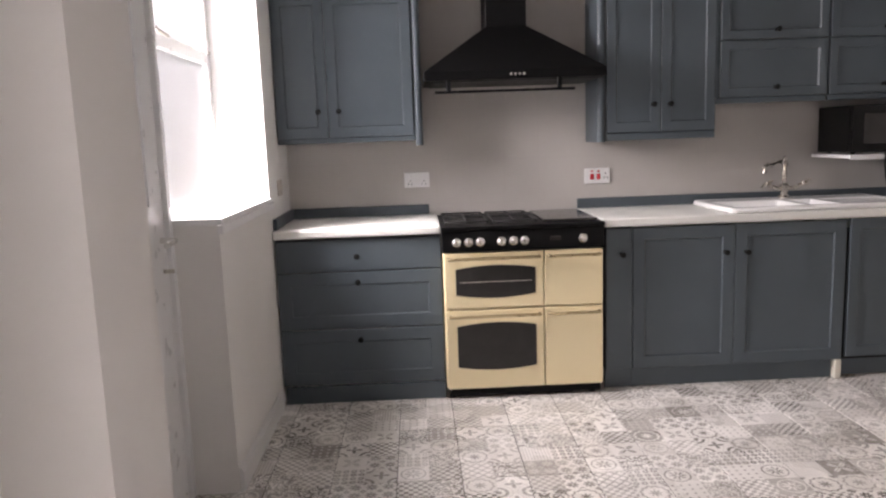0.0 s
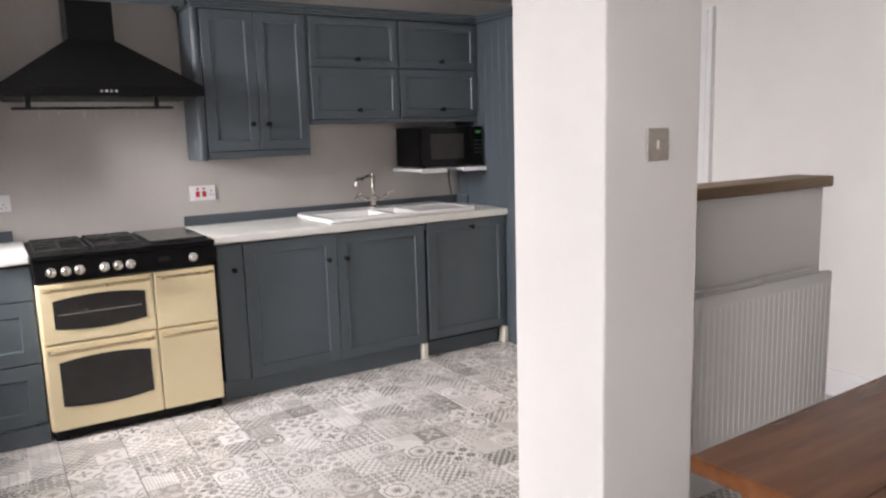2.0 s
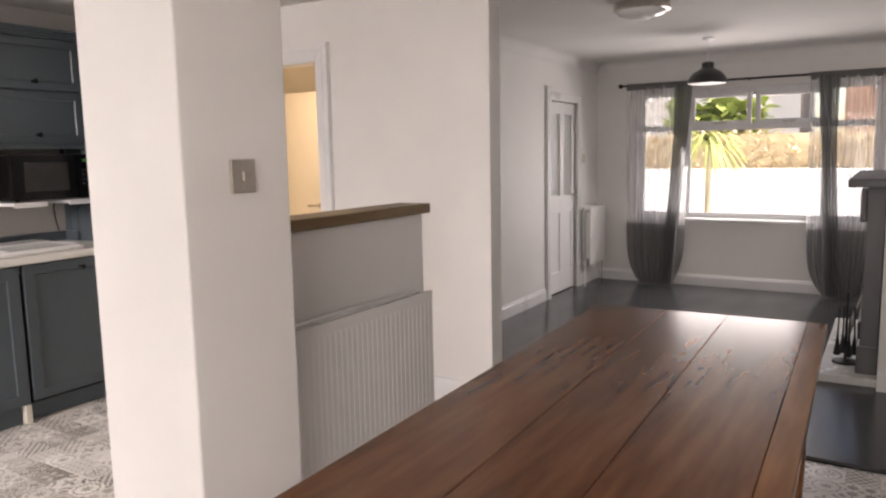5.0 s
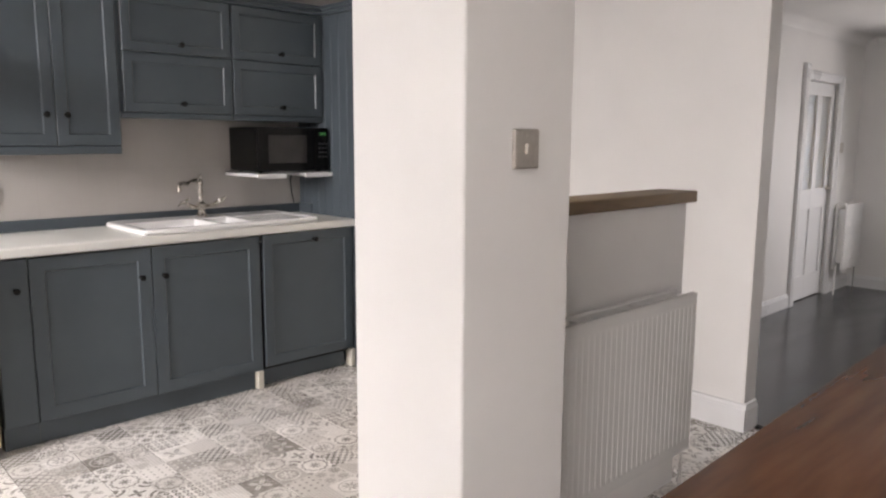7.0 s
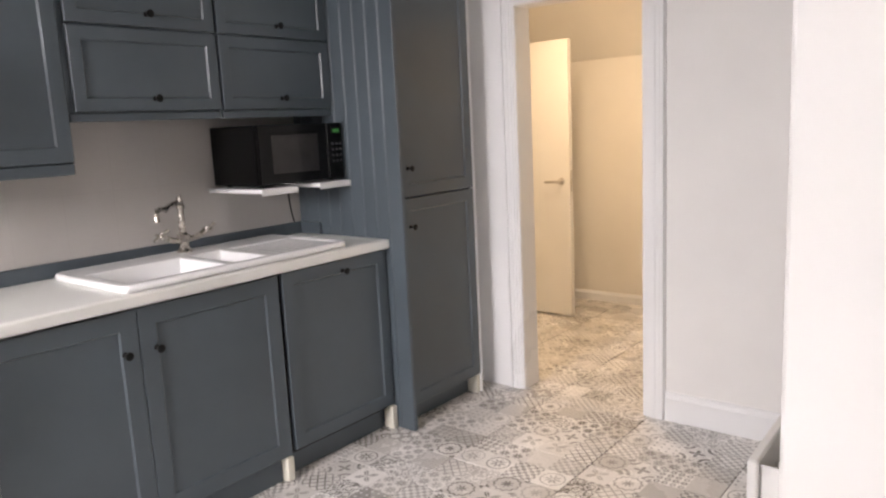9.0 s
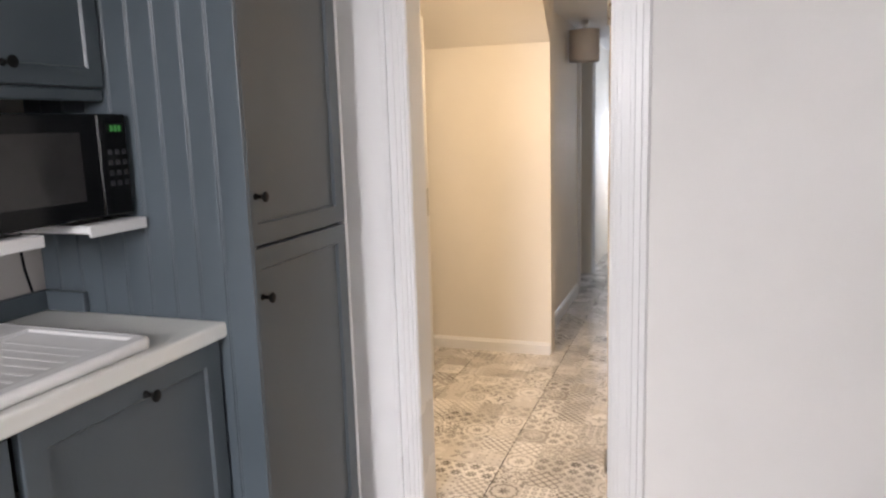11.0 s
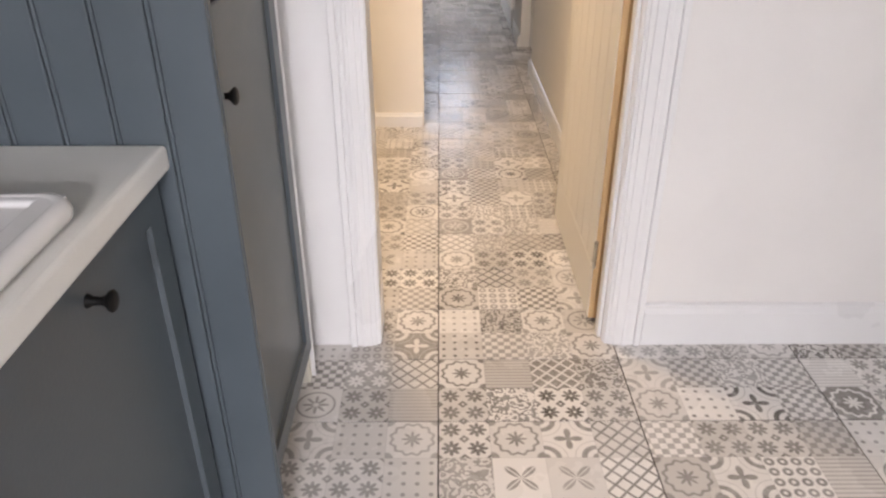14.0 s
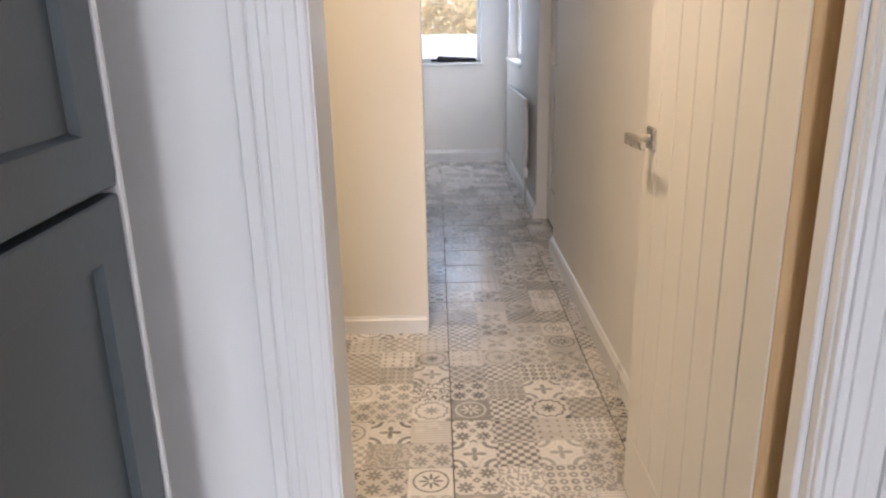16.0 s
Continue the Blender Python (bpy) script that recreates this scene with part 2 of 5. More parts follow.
def patchwork():
    """Grey patchwork tile print: each small square takes one of several motifs at random."""
    n = Nodes("patchwork_tile_print")
    p = n.where()
    sep = n.node("ShaderNodeSeparateXYZ")
    n.plug(p, sep.inputs[0])
    u0 = n.m("DIVIDE", n.m("SUBTRACT", sep.outputs[0], TILE_X0), MOTIF)
    v0 = n.m("DIVIDE", n.m("SUBTRACT", sep.outputs[1], TILE_Y0), MOTIF)
    cu, cv = n.m("FLOOR", u0), n.m("FLOOR", v0)
    u, v = n.m("SUBTRACT", n.m("SUBTRACT", u0, cu), 0.5), n.m("SUBTRACT", n.m("SUBTRACT", v0, cv), 0.5)
    cell = n.node("ShaderNodeCombineXYZ")
    n.plug(cu, cell.inputs[0]), n.plug(cv, cell.inputs[1])
    wh = n.node("ShaderNodeTexWhiteNoise", noise_dimensions="2D")
    n.plug(cell.outputs[0], wh.inputs["Vector"])
    rgb = n.node("ShaderNodeSeparateColor")
    n.plug(wh.outputs["Color"], rgb.inputs[0])
    pick, tone, flip = rgb.outputs[0], rgb.outputs[1], rgb.outputs[2]
    r = n.m("SQRT", n.m("ADD", n.m("MULTIPLY", u, u), n.m("MULTIPLY", v, v)))
    ang = n.m("ARCTAN2", v, u)
    au, av = n.m("ABSOLUTE", u), n.m("ABSOLUTE", v)
    cos8 = n.m("COSINE", n.m("MULTIPLY", ang, 8.0))
    cos4 = n.m("COSINE", n.m("MULTIPLY", ang, 4.0))

    def soft(x, w=0.12):
        return n.ramp(x, -w, w)

    # eight-petal rosette inside a ring
    petal = n.m("SUBTRACT", n.m("MULTIPLY", n.m("ADD", cos8, 1.6), 0.105), r)
    ring = n.m("SUBTRACT", 0.022, n.m("ABSOLUTE", n.m("SUBTRACT", r, 0.38)))
    eye = n.m("SUBTRACT", r, 0.06)
    rosette = n.m("MAXIMUM", n.m("MINIMUM", soft(petal, 0.02), soft(eye, 0.015)), soft(ring, 0.012))
    # chequer
    chk = soft(n.m("MULTIPLY", n.m("SINE", n.m("MULTIPLY", u, 21.99)), n.m("SINE", n.m("MULTIPLY", v, 21.99))), 0.12)
    # small rings in a grid
    gu = n.m("SUBTRACT", n.m("FRACT", n.m("MULTIPLY", n.m("ADD", u, 0.5), 4.0)), 0.5)
    gv = n.m("SUBTRACT", n.m("FRACT", n.m("MULTIPLY", n.m("ADD", v, 0.5), 4.0)), 0.5)
    gr = n.m("SQRT", n.m("ADD", n.m("MULTIPLY", gu, gu), n.m("MULTIPLY", gv, gv)))
    rings = soft(n.m("SUBTRACT", 0.12, n.m("ABSOLUTE", n.m("SUBTRACT", gr, 0.27))), 0.05)
    dots = soft(n.m("SUBTRACT", 0.17, gr), 0.05)
    # diagonal lattice
    d1 = n.m("ABSOLUTE", n.m("SUBTRACT", n.m("FRACT", n.m("MULTIPLY", n.m("ADD", u, v), 3.0)), 0.5))
    d2 = n.m("ABSOLUTE", n.m("SUBTRACT", n.m("FRACT", n.m("MULTIPLY", n.m("SUBTRACT", u, v), 3.0)), 0.5))
    lattice = soft(n.m("SUBTRACT", 0.10, n.m("MINIMUM", d1, d2)), 0.05)
    # corner arcs with a star between
    qu, qv = n.m("SUBTRACT", 0.5, au), n.m("SUBTRACT", 0.5, av)
    cr = n.m("SQRT", n.m("ADD", n.m("MULTIPLY", qu, qu), n.m("MULTIPLY", qv, qv)))
    arcs = soft(n.m("SINE", n.m("MULTIPLY", cr, 30.0)), 0.3)
    star = soft(n.m("SUBTRACT", n.m("MULTIPLY", n.m("ADD", cos4, 1.5), 0.11), r), 0.02)
    arcstar = n.m("MAXIMUM", n.m("MULTIPLY", arcs, soft(n.m("SUBTRACT", 0.42, cr), 0.03)), star)
    # big leaf cross: four diagonal petals
    leaf = soft(n.m("SUBTRACT", n.m("MULTIPLY", n.m("SUBTRACT", 0.9, cos4), 0.20), r), 0.025)
    leaf = n.m("MINIMUM", leaf, soft(n.m("SUBTRACT", n.m("ABSOLUTE", n.m("SUBTRACT", au, av)), 0.018), 0.015))
    # scroll work
    warp = n.noise(p, 26.0, 2.0)
    scroll = soft(n.m("SINE", n.m("ADD", n.m("MULTIPLY", warp, 34.0), n.m("MULTIPLY", r, 16.0))), 0.35)
    # fine weave
    weave = n.m("MULTIPLY", soft(n.m("SINE", n.m("MULTIPLY", u, 62.0)), 0.6), 0.45)
    # two by two small four-petal flowers, and a lace border round a small medallion
    hu = n.m("SUBTRACT", n.m("FRACT", n.m("MULTIPLY", n.m("ADD", u, 0.5), 2.0)), 0.5)
    hv = n.m("SUBTRACT", n.m("FRACT", n.m("MULTIPLY", n.m("ADD", v, 0.5), 2.0)), 0.5)
    hr = n.m("SQRT", n.m("ADD", n.m("MULTIPLY", hu, hu), n.m("MULTIPLY", hv, hv)))
    hcos = n.m("ABSOLUTE", n.m("COSINE", n.m("MULTIPLY", n.m("ARCTAN2", hv, hu), 4.0)))
    flowers = n.m("MINIMUM", soft(n.m("SUBTRACT", n.m("MULTIPLY", n.m("ADD", hcos, 0.75), 0.225), hr), 0.03), soft(n.m("SUBTRACT", hr, 0.06), 0.02))
    flowers = n.m("MAXIMUM", flowers, soft(n.m("SUBTRACT", 0.07, n.m("ABSOLUTE", n.m("SUBTRACT", n.m("ADD", n.m("ABSOLUTE", hu), n.m("ABSOLUTE", hv)), 0.86))), 0.03))
    wave = n.m("MULTIPLY", n.m("COSINE", n.m("MULTIPLY", ang, 12.0)), 0.025)
    lace = soft(n.m("SUBTRACT", 0.03, n.m("ABSOLUTE", n.m("SUBTRACT", n.m("ADD", r, wave), 0.40))), 0.015)
    lace = n.m("MAXIMUM", lace, soft(n.m("SUBTRACT", n.m("MULTIPLY", n.m("ADD", cos8, 2.2), 0.065), r), 0.02))
    lace = n.m("MAXIMUM", lace, soft(n.m("SUBTRACT", 0.15, cr), 0.02))
    kinds = [rosette, chk, rings, scroll, flowers, weave, lattice, lace, dots, flowers, scroll, leaf, arcstar, chk, lace]
    pat = kinds[0]
    for i, k in enumerate(kinds[1:], 1):
        sel = n.m("GREATER_THAN", pick, i / len(kinds))
        mx = n.node("ShaderNodeMix", data_type="FLOAT")
        n.plug(sel, mx.inputs[0]), n.plug(pat, mx.inputs[2]), n.plug(k, mx.inputs[3])
        pat = mx.outputs[0]
    inv = n.m("GREATER_THAN", flip, 0.93)
    mx = n.node("ShaderNodeMix", data_type="FLOAT")
    n.plug(inv, mx.inputs[0]), n.plug(pat, mx.inputs[2]), n.plug(n.m("SUBTRACT", 1.0, pat), mx.inputs[3])
    pat = mx.outputs[0]
    light = n.mix(n.m("POWER", tone, 0.6), (0.52, 0.495, 0.465), (0.82, 0.795, 0.765))
    dark = n.mix(flip, (0.072, 0.063, 0.053), (0.21, 0.192, 0.172))
    strength = n.ramp(n.m("FRACT", n.m("MULTIPLY", tone, 7.3)), 0, 1, 0.55, 1.0)
    fade = n.ramp(n.noise(p, 45.0, 4.0), 0.3, 0.7, 0.75, 1.0)
    col = n.mix(n.m("MULTIPLY", n.m("MULTIPLY", pat, strength), fade), light, dark)
    edge = n.ramp(n.m("MAXIMUM", au, av), 0.485, 0.5, 0.0, 0.25)
    col = n.mix(edge, col, (0.30, 0.285, 0.27))
    wear = n.noise(p, 5.0, 6.0)
    col = n.mix(n.ramp(wear, 0.5, 0.8, 0.0, 0.18), col, (0.44, 0.42, 0.39))
    n.bump(n.noise(p, 120.0, 3.0), 0.08, 0.002)
    return n.done(col, n.ramp(wear, 0.3, 0.7, 0.20, 0.34))


TILE = patchwork()
GROUT = plain("tile_joint", (0.10, 0.09, 0.08), 0.85, 0.2)
PAVING = paint("pale_paving", (0.62, 0.60, 0.57), 0.8, 0.1, 30, 0.2, 0.6)
BRICK = paint("house_brick", (0.36, 0.20, 0.13), 0.8, 0.15, 30, 0.2, 0.8)
RENDERED = paint("house_render", (0.6, 0.57, 0.52), 0.8, 0.08, 30, 0.2, 0.8)
STRAW = paint("dry_hedge", (0.70, 0.58, 0.38), 0.9, 0.10, 30, 0.3, 3.0)
LEAF = paint("green_leaf", (0.30, 0.38, 0.08), 0.6, 0.3, 30, 0.1, 3.0)
PALMBARK = paint("palm_bark", (0.46, 0.40, 0.27), 0.9, 0.2, 20, 0.3)
PALMLEAF = paint("palm_leaf", (0.46, 0.50, 0.16), 0.6, 0.2, 30, 0.1, 3.0)
ROOF = paint("roof_slate", (0.10, 0.095, 0.09), 0.8, 0.2, 20, 0.2)

# ---- mesh helpers ----
def finish(name, bm, mat, smooth=False):
    bmesh.ops.recalc_face_normals(bm, faces=bm.faces)
    me = bpy.data.meshes.new(name)
    bm.to_mesh(me)
    bm.free()
    for m in mat if isinstance(mat, (list, tuple)) else [mat]:
        me.materials.append(m)
    if smooth:
        me.polygons.foreach_set("use_smooth", [True] * len(me.polygons))
        me.set_sharp_from_angle(angle=radians(40))
    return me


def part(name, bm, mat, parent, label="", smooth=False):
    ob = new(name, finish(name, bm, mat, smooth))
    ob.parent = parent
    if label:
        tagged(ob, label)
    return ob


def thing(name, label, category, group="", at=(0, 0, 0), turn=0):
    ob = new(name)
    ob.empty_display_size = 0.1
    ob.matrix_world = pose(*at, 0, 0, turn)
    return tagged(ob, label, category, group)


def structure(name, bm, mat, label="", category=""):
    return tagged(new(name, finish(name, bm, mat)), label, category, "", "structure")


def box(bm, x0, x1, y0, y1, z0, z1, bevel=0.0, segments=2):
    vs = [bm.verts.new((x, y, z)) for x in (x0, x1) for y in (y0, y1) for z in (z0, z1)]
    fs = [bm.faces.new([vs[i] for i in q]) for q in ((0, 1, 3, 2), (4, 6, 7, 5), (0, 4, 5, 1), (2, 3, 7, 6), (0, 2, 6, 4), (1, 5, 7, 3))]
    if bevel:
        es = list({e for f in fs for e in f.edges})
        bmesh.ops.bevel(bm, geom=es, offset=bevel, segments=segments, profile=0.5, affect="EDGES")
    return bm


def cube(x0, x1, y0, y1, z0, z1, bevel=0.0, segments=2):
    return box(bmesh.new(), x0, x1, y0, y1, z0, z1, bevel, segments)


def lathe(bm, profile, m=Matrix(), steps=20):
    """A turned solid from (radius, height) pairs round the local z axis."""
    rings = []
    for r, z in profile:
        rings.append([bm.verts.new(m @ Vector((r * math.cos(a), r * math.sin(a), z))) for a in (2 * math.pi * i / steps for i in range(steps))])
    for a, b in zip(rings, rings[1:]):
        for i in range(steps):
            bm.faces.new((a[i], a[(i + 1) % steps], b[(i + 1) % steps], b[i]))
    bm.faces.new(rings[0][::-1]), bm.faces.new(rings[-1])
    return bm


def tube(bm, points, radius, steps=10):
    """A round bar along points."""
    pts = [Vector(p) for p in points]
    rings = []
    up = Vector((0.13, 0.21, 1)).normalized()
    for i, p in enumerate(pts):
        d = (pts[min(i + 1, len(pts) - 1)] - pts[max(i - 1, 0)]).normalized()
        s = d.cross(up)
        if s.length < 0.2:
            s = d.cross(Vector((1, 0.1, 0)))
        s.normalize()
        t = s.cross(d)
        r = radius(i / (len(pts) - 1)) if callable(radius) else radius
        rings.append([bm.verts.new(p + r * (math.cos(a) * s + math.sin(a) * t)) for a in (2 * math.pi * k / steps for k in range(steps))])
    for a, b in zip(rings, rings[1:]):
        for i in range(steps):
            bm.faces.new((a[i], a[(i + 1) % steps], b[(i + 1) % steps], b[i]))
    bm.faces.new(rings[0][::-1]), bm.faces.new(rings[-1])
    return bm


def arc(centre, radius, a0, a1, plane, n=8):
    out = []
    for i in range(n + 1):
        a = radians(a0 + (a1 - a0) * i / n)
        c, s = radius * math.cos(a), radius * math.sin(a)
        d = {"xz": (c, 0, s), "yz": (0, c, s), "xy": (c, s, 0)}[plane]
        out.append(tuple(centre[k] + d[k] for k in range(3)))
    return out


def wall_cells(axis, at, thick, lo, hi, z0, z1, holes):
    """A wall along x or y with rectangular openings (lo, hi, z0, z1), as one mesh."""
    bm = bmesh.new()
    us = sorted({lo, hi, *(h[0] for h in holes), *(h[1] for h in holes)})
    zs = sorted({z0, z1, *(h[2] for h in holes), *(h[3] for h in holes)})
    us, zs = [u for u in us if lo <= u <= hi], [z for z in zs if z0 <= z <= z1]
    for a, b in zip(us, us[1:]):
        runs = []
        for c, d in zip(zs, zs[1:]):
            u, z = (a + b) / 2, (c + d) / 2
            if any(h[0] < u < h[1] and h[2] < z < h[3] for h in holes):
                continue
            if runs and runs[-1][1] == c:
                runs[-1][1] = d
            else:
                runs.append([c, d])
        for c, d in runs:
            if axis == "x":
                box(bm, a, b, at, at + thick, c, d)
            else:
                box(bm, at, at + thick, a, b, c, d)
    bmesh.ops.remove_doubles(bm, verts=bm.verts, dist=1e-5)
    return bm


def wall(name, axis, at, thick, lo, hi, z0, z1, holes=(), mat=None, label=""):
    return structure(name, wall_cells(axis, at, thick, lo, hi, z0, z1, list(holes)), mat or WALL, label or "white painted plaster wall", "wall")


def skirting(name, axis, face, side, lo, hi, height=0.12, thick=0.016, mat=None):
    """A moulded skirting board on the wall face; side +1 or -1 is the way that it stands out."""
    bm = bmesh.new()
    prof = [(0, 0), (thick, 0), (thick, height * 0.78), (thick * 0.55, height * 0.88), (thick * 0.5, height * 0.96), (0, height)]
    ends = []
    for u in (lo, hi):
        ends.append([bm.verts.new((u, face + side * p, z) if axis == "x" else (face + side * p, u, z)) for p, z in prof])
    k = len(prof)
    for i in range(k):
        bm.faces.new((ends[0][i], ends[0][(i + 1) % k], ends[1][(i + 1) % k], ends[1][i]))
    bm.faces.new(ends[0]), bm.faces.new(ends[1][::-1])
    return structure(name, bm, mat or GLOSS, "white gloss moulded skirting board along the wall", "skirting")


def architrave(bm, axis, face, side, lo, hi, top, width=0.085, lo_width=0):
    """Moulded door casing of two uprights and a head round an opening."""
    def steps(w):
        return [(0.0, w, 0.012), (0.010, w - 0.010, 0.017), (0.024, w - 0.024, 0.021), (w * 0.46, w * 0.60, 0.0245), (w - 0.022, w - 0.004, 0.027)]

    for k, (a, b, d) in enumerate(steps(width)):
        for side_of, edge in ((-1, lo), (1, hi)):
            a, b, d = steps((lo_width or width) if side_of < 0 else width)[k]
            u0, u1 = sorted((edge + side_of * a, edge + side_of * b))
            v0, v1 = sorted((face, face + side * d))
            if axis == "y":
                box(bm, v0, v1, u0, u1, 0, top + b, 0.002, 1)
            else:
                box(bm, u0, u1, v0, v1, 0, top + b, 0.002, 1)
        v0, v1 = sorted((face, face + side * (d + 0.0005)))
        if axis == "y":
            box(bm, v0, v1, lo - a, hi + a, top + a, top + b, 0.002, 1)
        else:
            box(bm, lo - a, hi + a, v0, v1, top + a, top + b, 0.002, 1)
    return bm


# ---- floors ----
CH = 2.33  # ceiling height
tile_floor = structure("floor", cube(-0.50, 10.0, -2.2, 5.6, -0.2, -0.004), GROUT, "grey patchwork-print tiles with dark joints", "floor")
tile_floor["kind"] = "structure"
structure("floor_living", cube(4.205, 8.40, -0.75, 2.80, -0.003, 0.004), LAMINATE, "dark grey wood laminate floor", "floor")
structure("threshold_strip", cube(4.185, 4.225, -0.45, 1.78, -0.002, 0.008, 0.003), RUBBER, "dark metal threshold strip between tile and laminate", "trim")

# ---- walls ----
# kitchen and dining: west wall with door and window, and an opening for added, unseen garden doors
wall("wall_west", "y", -0.62, 0.36, -2.3, 4.79, 0, 2.5, [(2.0, 2.93, -1, 2.12), (2.92, 3.90, 1.06, 2.2), (-0.75, 0.85, -1, 2.12)])
wall("wall_north", "x", 4.49, 0.3, -0.26, 4.22, 0, 2.5, (), SPLASH, "grey painted tiled kitchen wall")
wall("wall_east_kitchen", "y", 4.10, 0.12, 1.80, 4.49, 0, 2.5, [(2.915, 3.67, -1, 1.998)])
wall("wall_south", "x", -2.3, 0.1, -0.56, 4.22, 0, 2.5)
wall("wall_east_dining", "y", 4.10, 0.12, -2.2, -0.45, 0, 2.5)
# old outer wall line between dining room and kitchen: nib, pillar, half wall, beam
wall("wall_nib", "x", 1.42, 0.28, -0.26, -0.068, 0, 2.5, (), WALL, "white painted wall nib beside the back door")
structure("wall_pillar", cube(1.822, 2.19, 1.44, 1.825, 0, 2.5, 0.006), WALL, "white painted square pillar with a light switch", "pillar")
structure("wall_half", cube(2.19, 3.375, 1.765, 1.885, 0, 1.153, 0.004), WALL, "low white painted dividing wall under an oak ledge", "wall")
structure("wall_beam", cube(-0.26, 4.10, 1.44, 1.825, 2.22, 2.5, 0.003), WALL, "white painted beam between kitchen and dining room", "beam")
# living room
wall("wall_party", "x", 2.735, 0.139, 4.22, 9.86, 0, 2.5, [(7.09, 7.80, -1, 1.89), (8.76, 9.72, 0.92, 2.03)])
wall("wall_window", "y", 8.38, 0.3, -0.85, 2.735, 0, 2.5, [(0.08, 2.30, 0.70, 2.0)])
wall("wall_living_south", "x", -0.85, 0.1, 4.22, 8.38, 0, 2.5)
structure("wall_chimney_breast", cube(5.42, 7.2, -0.75, -0.01, 0, 2.5, 0.004), WALL, "white painted chimney breast", "wall")
# hall and corridor
wall("wall_hall_back", "x", 3.66, 0.12, 6.165, 9.86, 0, 2.5, [(7.75, 8.5, -1, 2.0)], WALL_HALL, "cream painted hall wall")
wall("wall_hall_nib", "y", 6.045, 0.12, 3.555, 5.3, 0, 2.5, (), WALL_HALL, "cream painted hall wall")
wall("wall_hall_north", "x", 5.3, 0.12, 4.22, 6.195, 0, 2.5, (), WALL_HALL, "cream painted hall wall")
wall("wall_hall_west", "y", 4.10, 0.12, 4.79, 5.42, 0, 2.5, (), WALL_HALL, "cream painted hall wall")
wall("wall_corridor_header", "y", 6.045, 0.12, 2.874, 3.555, 2.10, 2.5, (), WALL_HALL, "cream painted wall above the corridor entrance")
wall("wall_end", "y", 9.86, 0.2, 2.735, 3.78, 0, 2.5, [(3.10, 3.655, 0.885, 1.53)])
wall("wall_corridor_room", "x", 4.5, 0.1, 6.165, 9.86, 0, 2.5, (), WALL_HALL, "cream painted wall of a side room")
wall("wall_side_room_end", "y", 9.86, 0.2, 3.78, 4.6, 0, 2.5, (), WALL_HALL, "cream painted wall of a side room")


def ceiling(name, x0, x1, y0, y1, z):
    return structure(name, cube(x0, x1, y0, y1, z, z + 0.1), CEIL, "white painted ceiling", "ceiling")


ceiling("ceiling_kitchen", -0.26, 4.10, 1.825, 4.49, CH)
ceiling("ceiling_dining", -0.26, 4.10, -2.2, 1.44, CH)
ceiling("ceiling_living", 4.22, 8.38, -0.75, 2.735, CH)
ceiling("ceiling_hall", 4.22, 6.045, 2.86, 5.3, CH)
ceiling("ceiling_corridor", 6.165, 9.86, 2.86, 3.66, 2.10)
ceiling("ceiling_side_room", 6.165, 9.86, 3.78, 4.5, 2.30)
structure("ceiling_opening_living", cube(4.10, 4.22, -0.45, 1.80, CH, 2.5), CEIL, "white painted ceiling band", "ceiling")
bm = bmesh.new()
soffit = [[bm.verts.new((x, y, z)) for x, z in ((6.043, 1.845), (6.043, 2.328), (5.60, 2.328))] for y in (3.556, 5.298)]
bm.faces.new(soffit[0]), bm.faces.new(soffit[1][::-1])
for k in range(3):
    bm.faces.new((soffit[0][k], soffit[1][k], soffit[1][(k + 1) % 3], soffit[0][(k + 1) % 3]))
structure("ceiling_slope_hall", bm, WALL_HALL, "cream painted sloping soffit above the hall wall", "ceiling")
# coving round the living room
def coving(name, axis, face, side, lo, hi):
    bm = bmesh.new()
    prof = [(0, 0), (0, -0.10)] + [(0.10 - 0.10 * math.cos(radians(a)), -0.10 + 0.10 * math.sin(radians(a))) for a in range(15, 90, 15)] + [(0.10, 0)]
    ends = [[bm.verts.new((u, face + side * p, CH - 0.002 + z) if axis == "x" else (face + side * p, u, CH - 0.002 + z)) for p, z in prof] for u in (lo, hi)]
    k = len(prof)
    for i in range(k):
        bm.faces.new((ends[0][i], ends[0][(i + 1) % k], ends[1][(i + 1) % k], ends[1][i]))
    bm.faces.new(ends[0]), bm.faces.new(ends[1][::-1])
    return structure(name, bm, CEIL, "white plaster coving under the ceiling", "coving")


coving("coving_1", "x", 2.733, -1, 4.23, 8.37)
coving("coving_2", "y", 8.378, -1, -0.7, 2.63)

skirting("baseboard_1", "y", 4.098, -1, 1.785, 2.873, 0.14)
structure("trim_filler", cube(4.086, 4.099, 3.735, 3.93, 0, 2.1, 0.002, 1), GLOSS, "white filler strip beside the door casing", "trim")
skirting("baseboard_2", "x", 1.798, -1, 4.102, 4.218, 0.14)
skirting("baseboard_3", "x", 2.733, -1, 4.23, 6.964, 0.12)
skirting("baseboard_4", "x", 2.733, -1, 7.88, 8.37, 0.12)
skirting("baseboard_5", "y", 8.378, -1, -0.7, 2.71, 0.12)
skirting("baseboard_6", "y", 5.418, -1, -0.7, -0.01, 0.12)
skirting("baseboard_7", "y", 6.043, -1, 3.56, 5.28, 0.075, 0.016)
skirting("baseboard_8", "x", 2.876, 1, 4.24, 7.09, 0.09, 0.016)
skirting("baseboard_9", "x", 2.876, 1, 7.80, 9.84, 0.09, 0.016)
skirting("baseboard_10", "y", 9.858, -1, 2.88, 3.655, 0.11, 0.016)
skirting("baseboard_11", "y", -0.258, 1, 2.94, 3.85, 0.10, 0.016)
skirting("baseboard_12", "x", 3.658, -1, 6.18, 7.68, 0.09, 0.014)


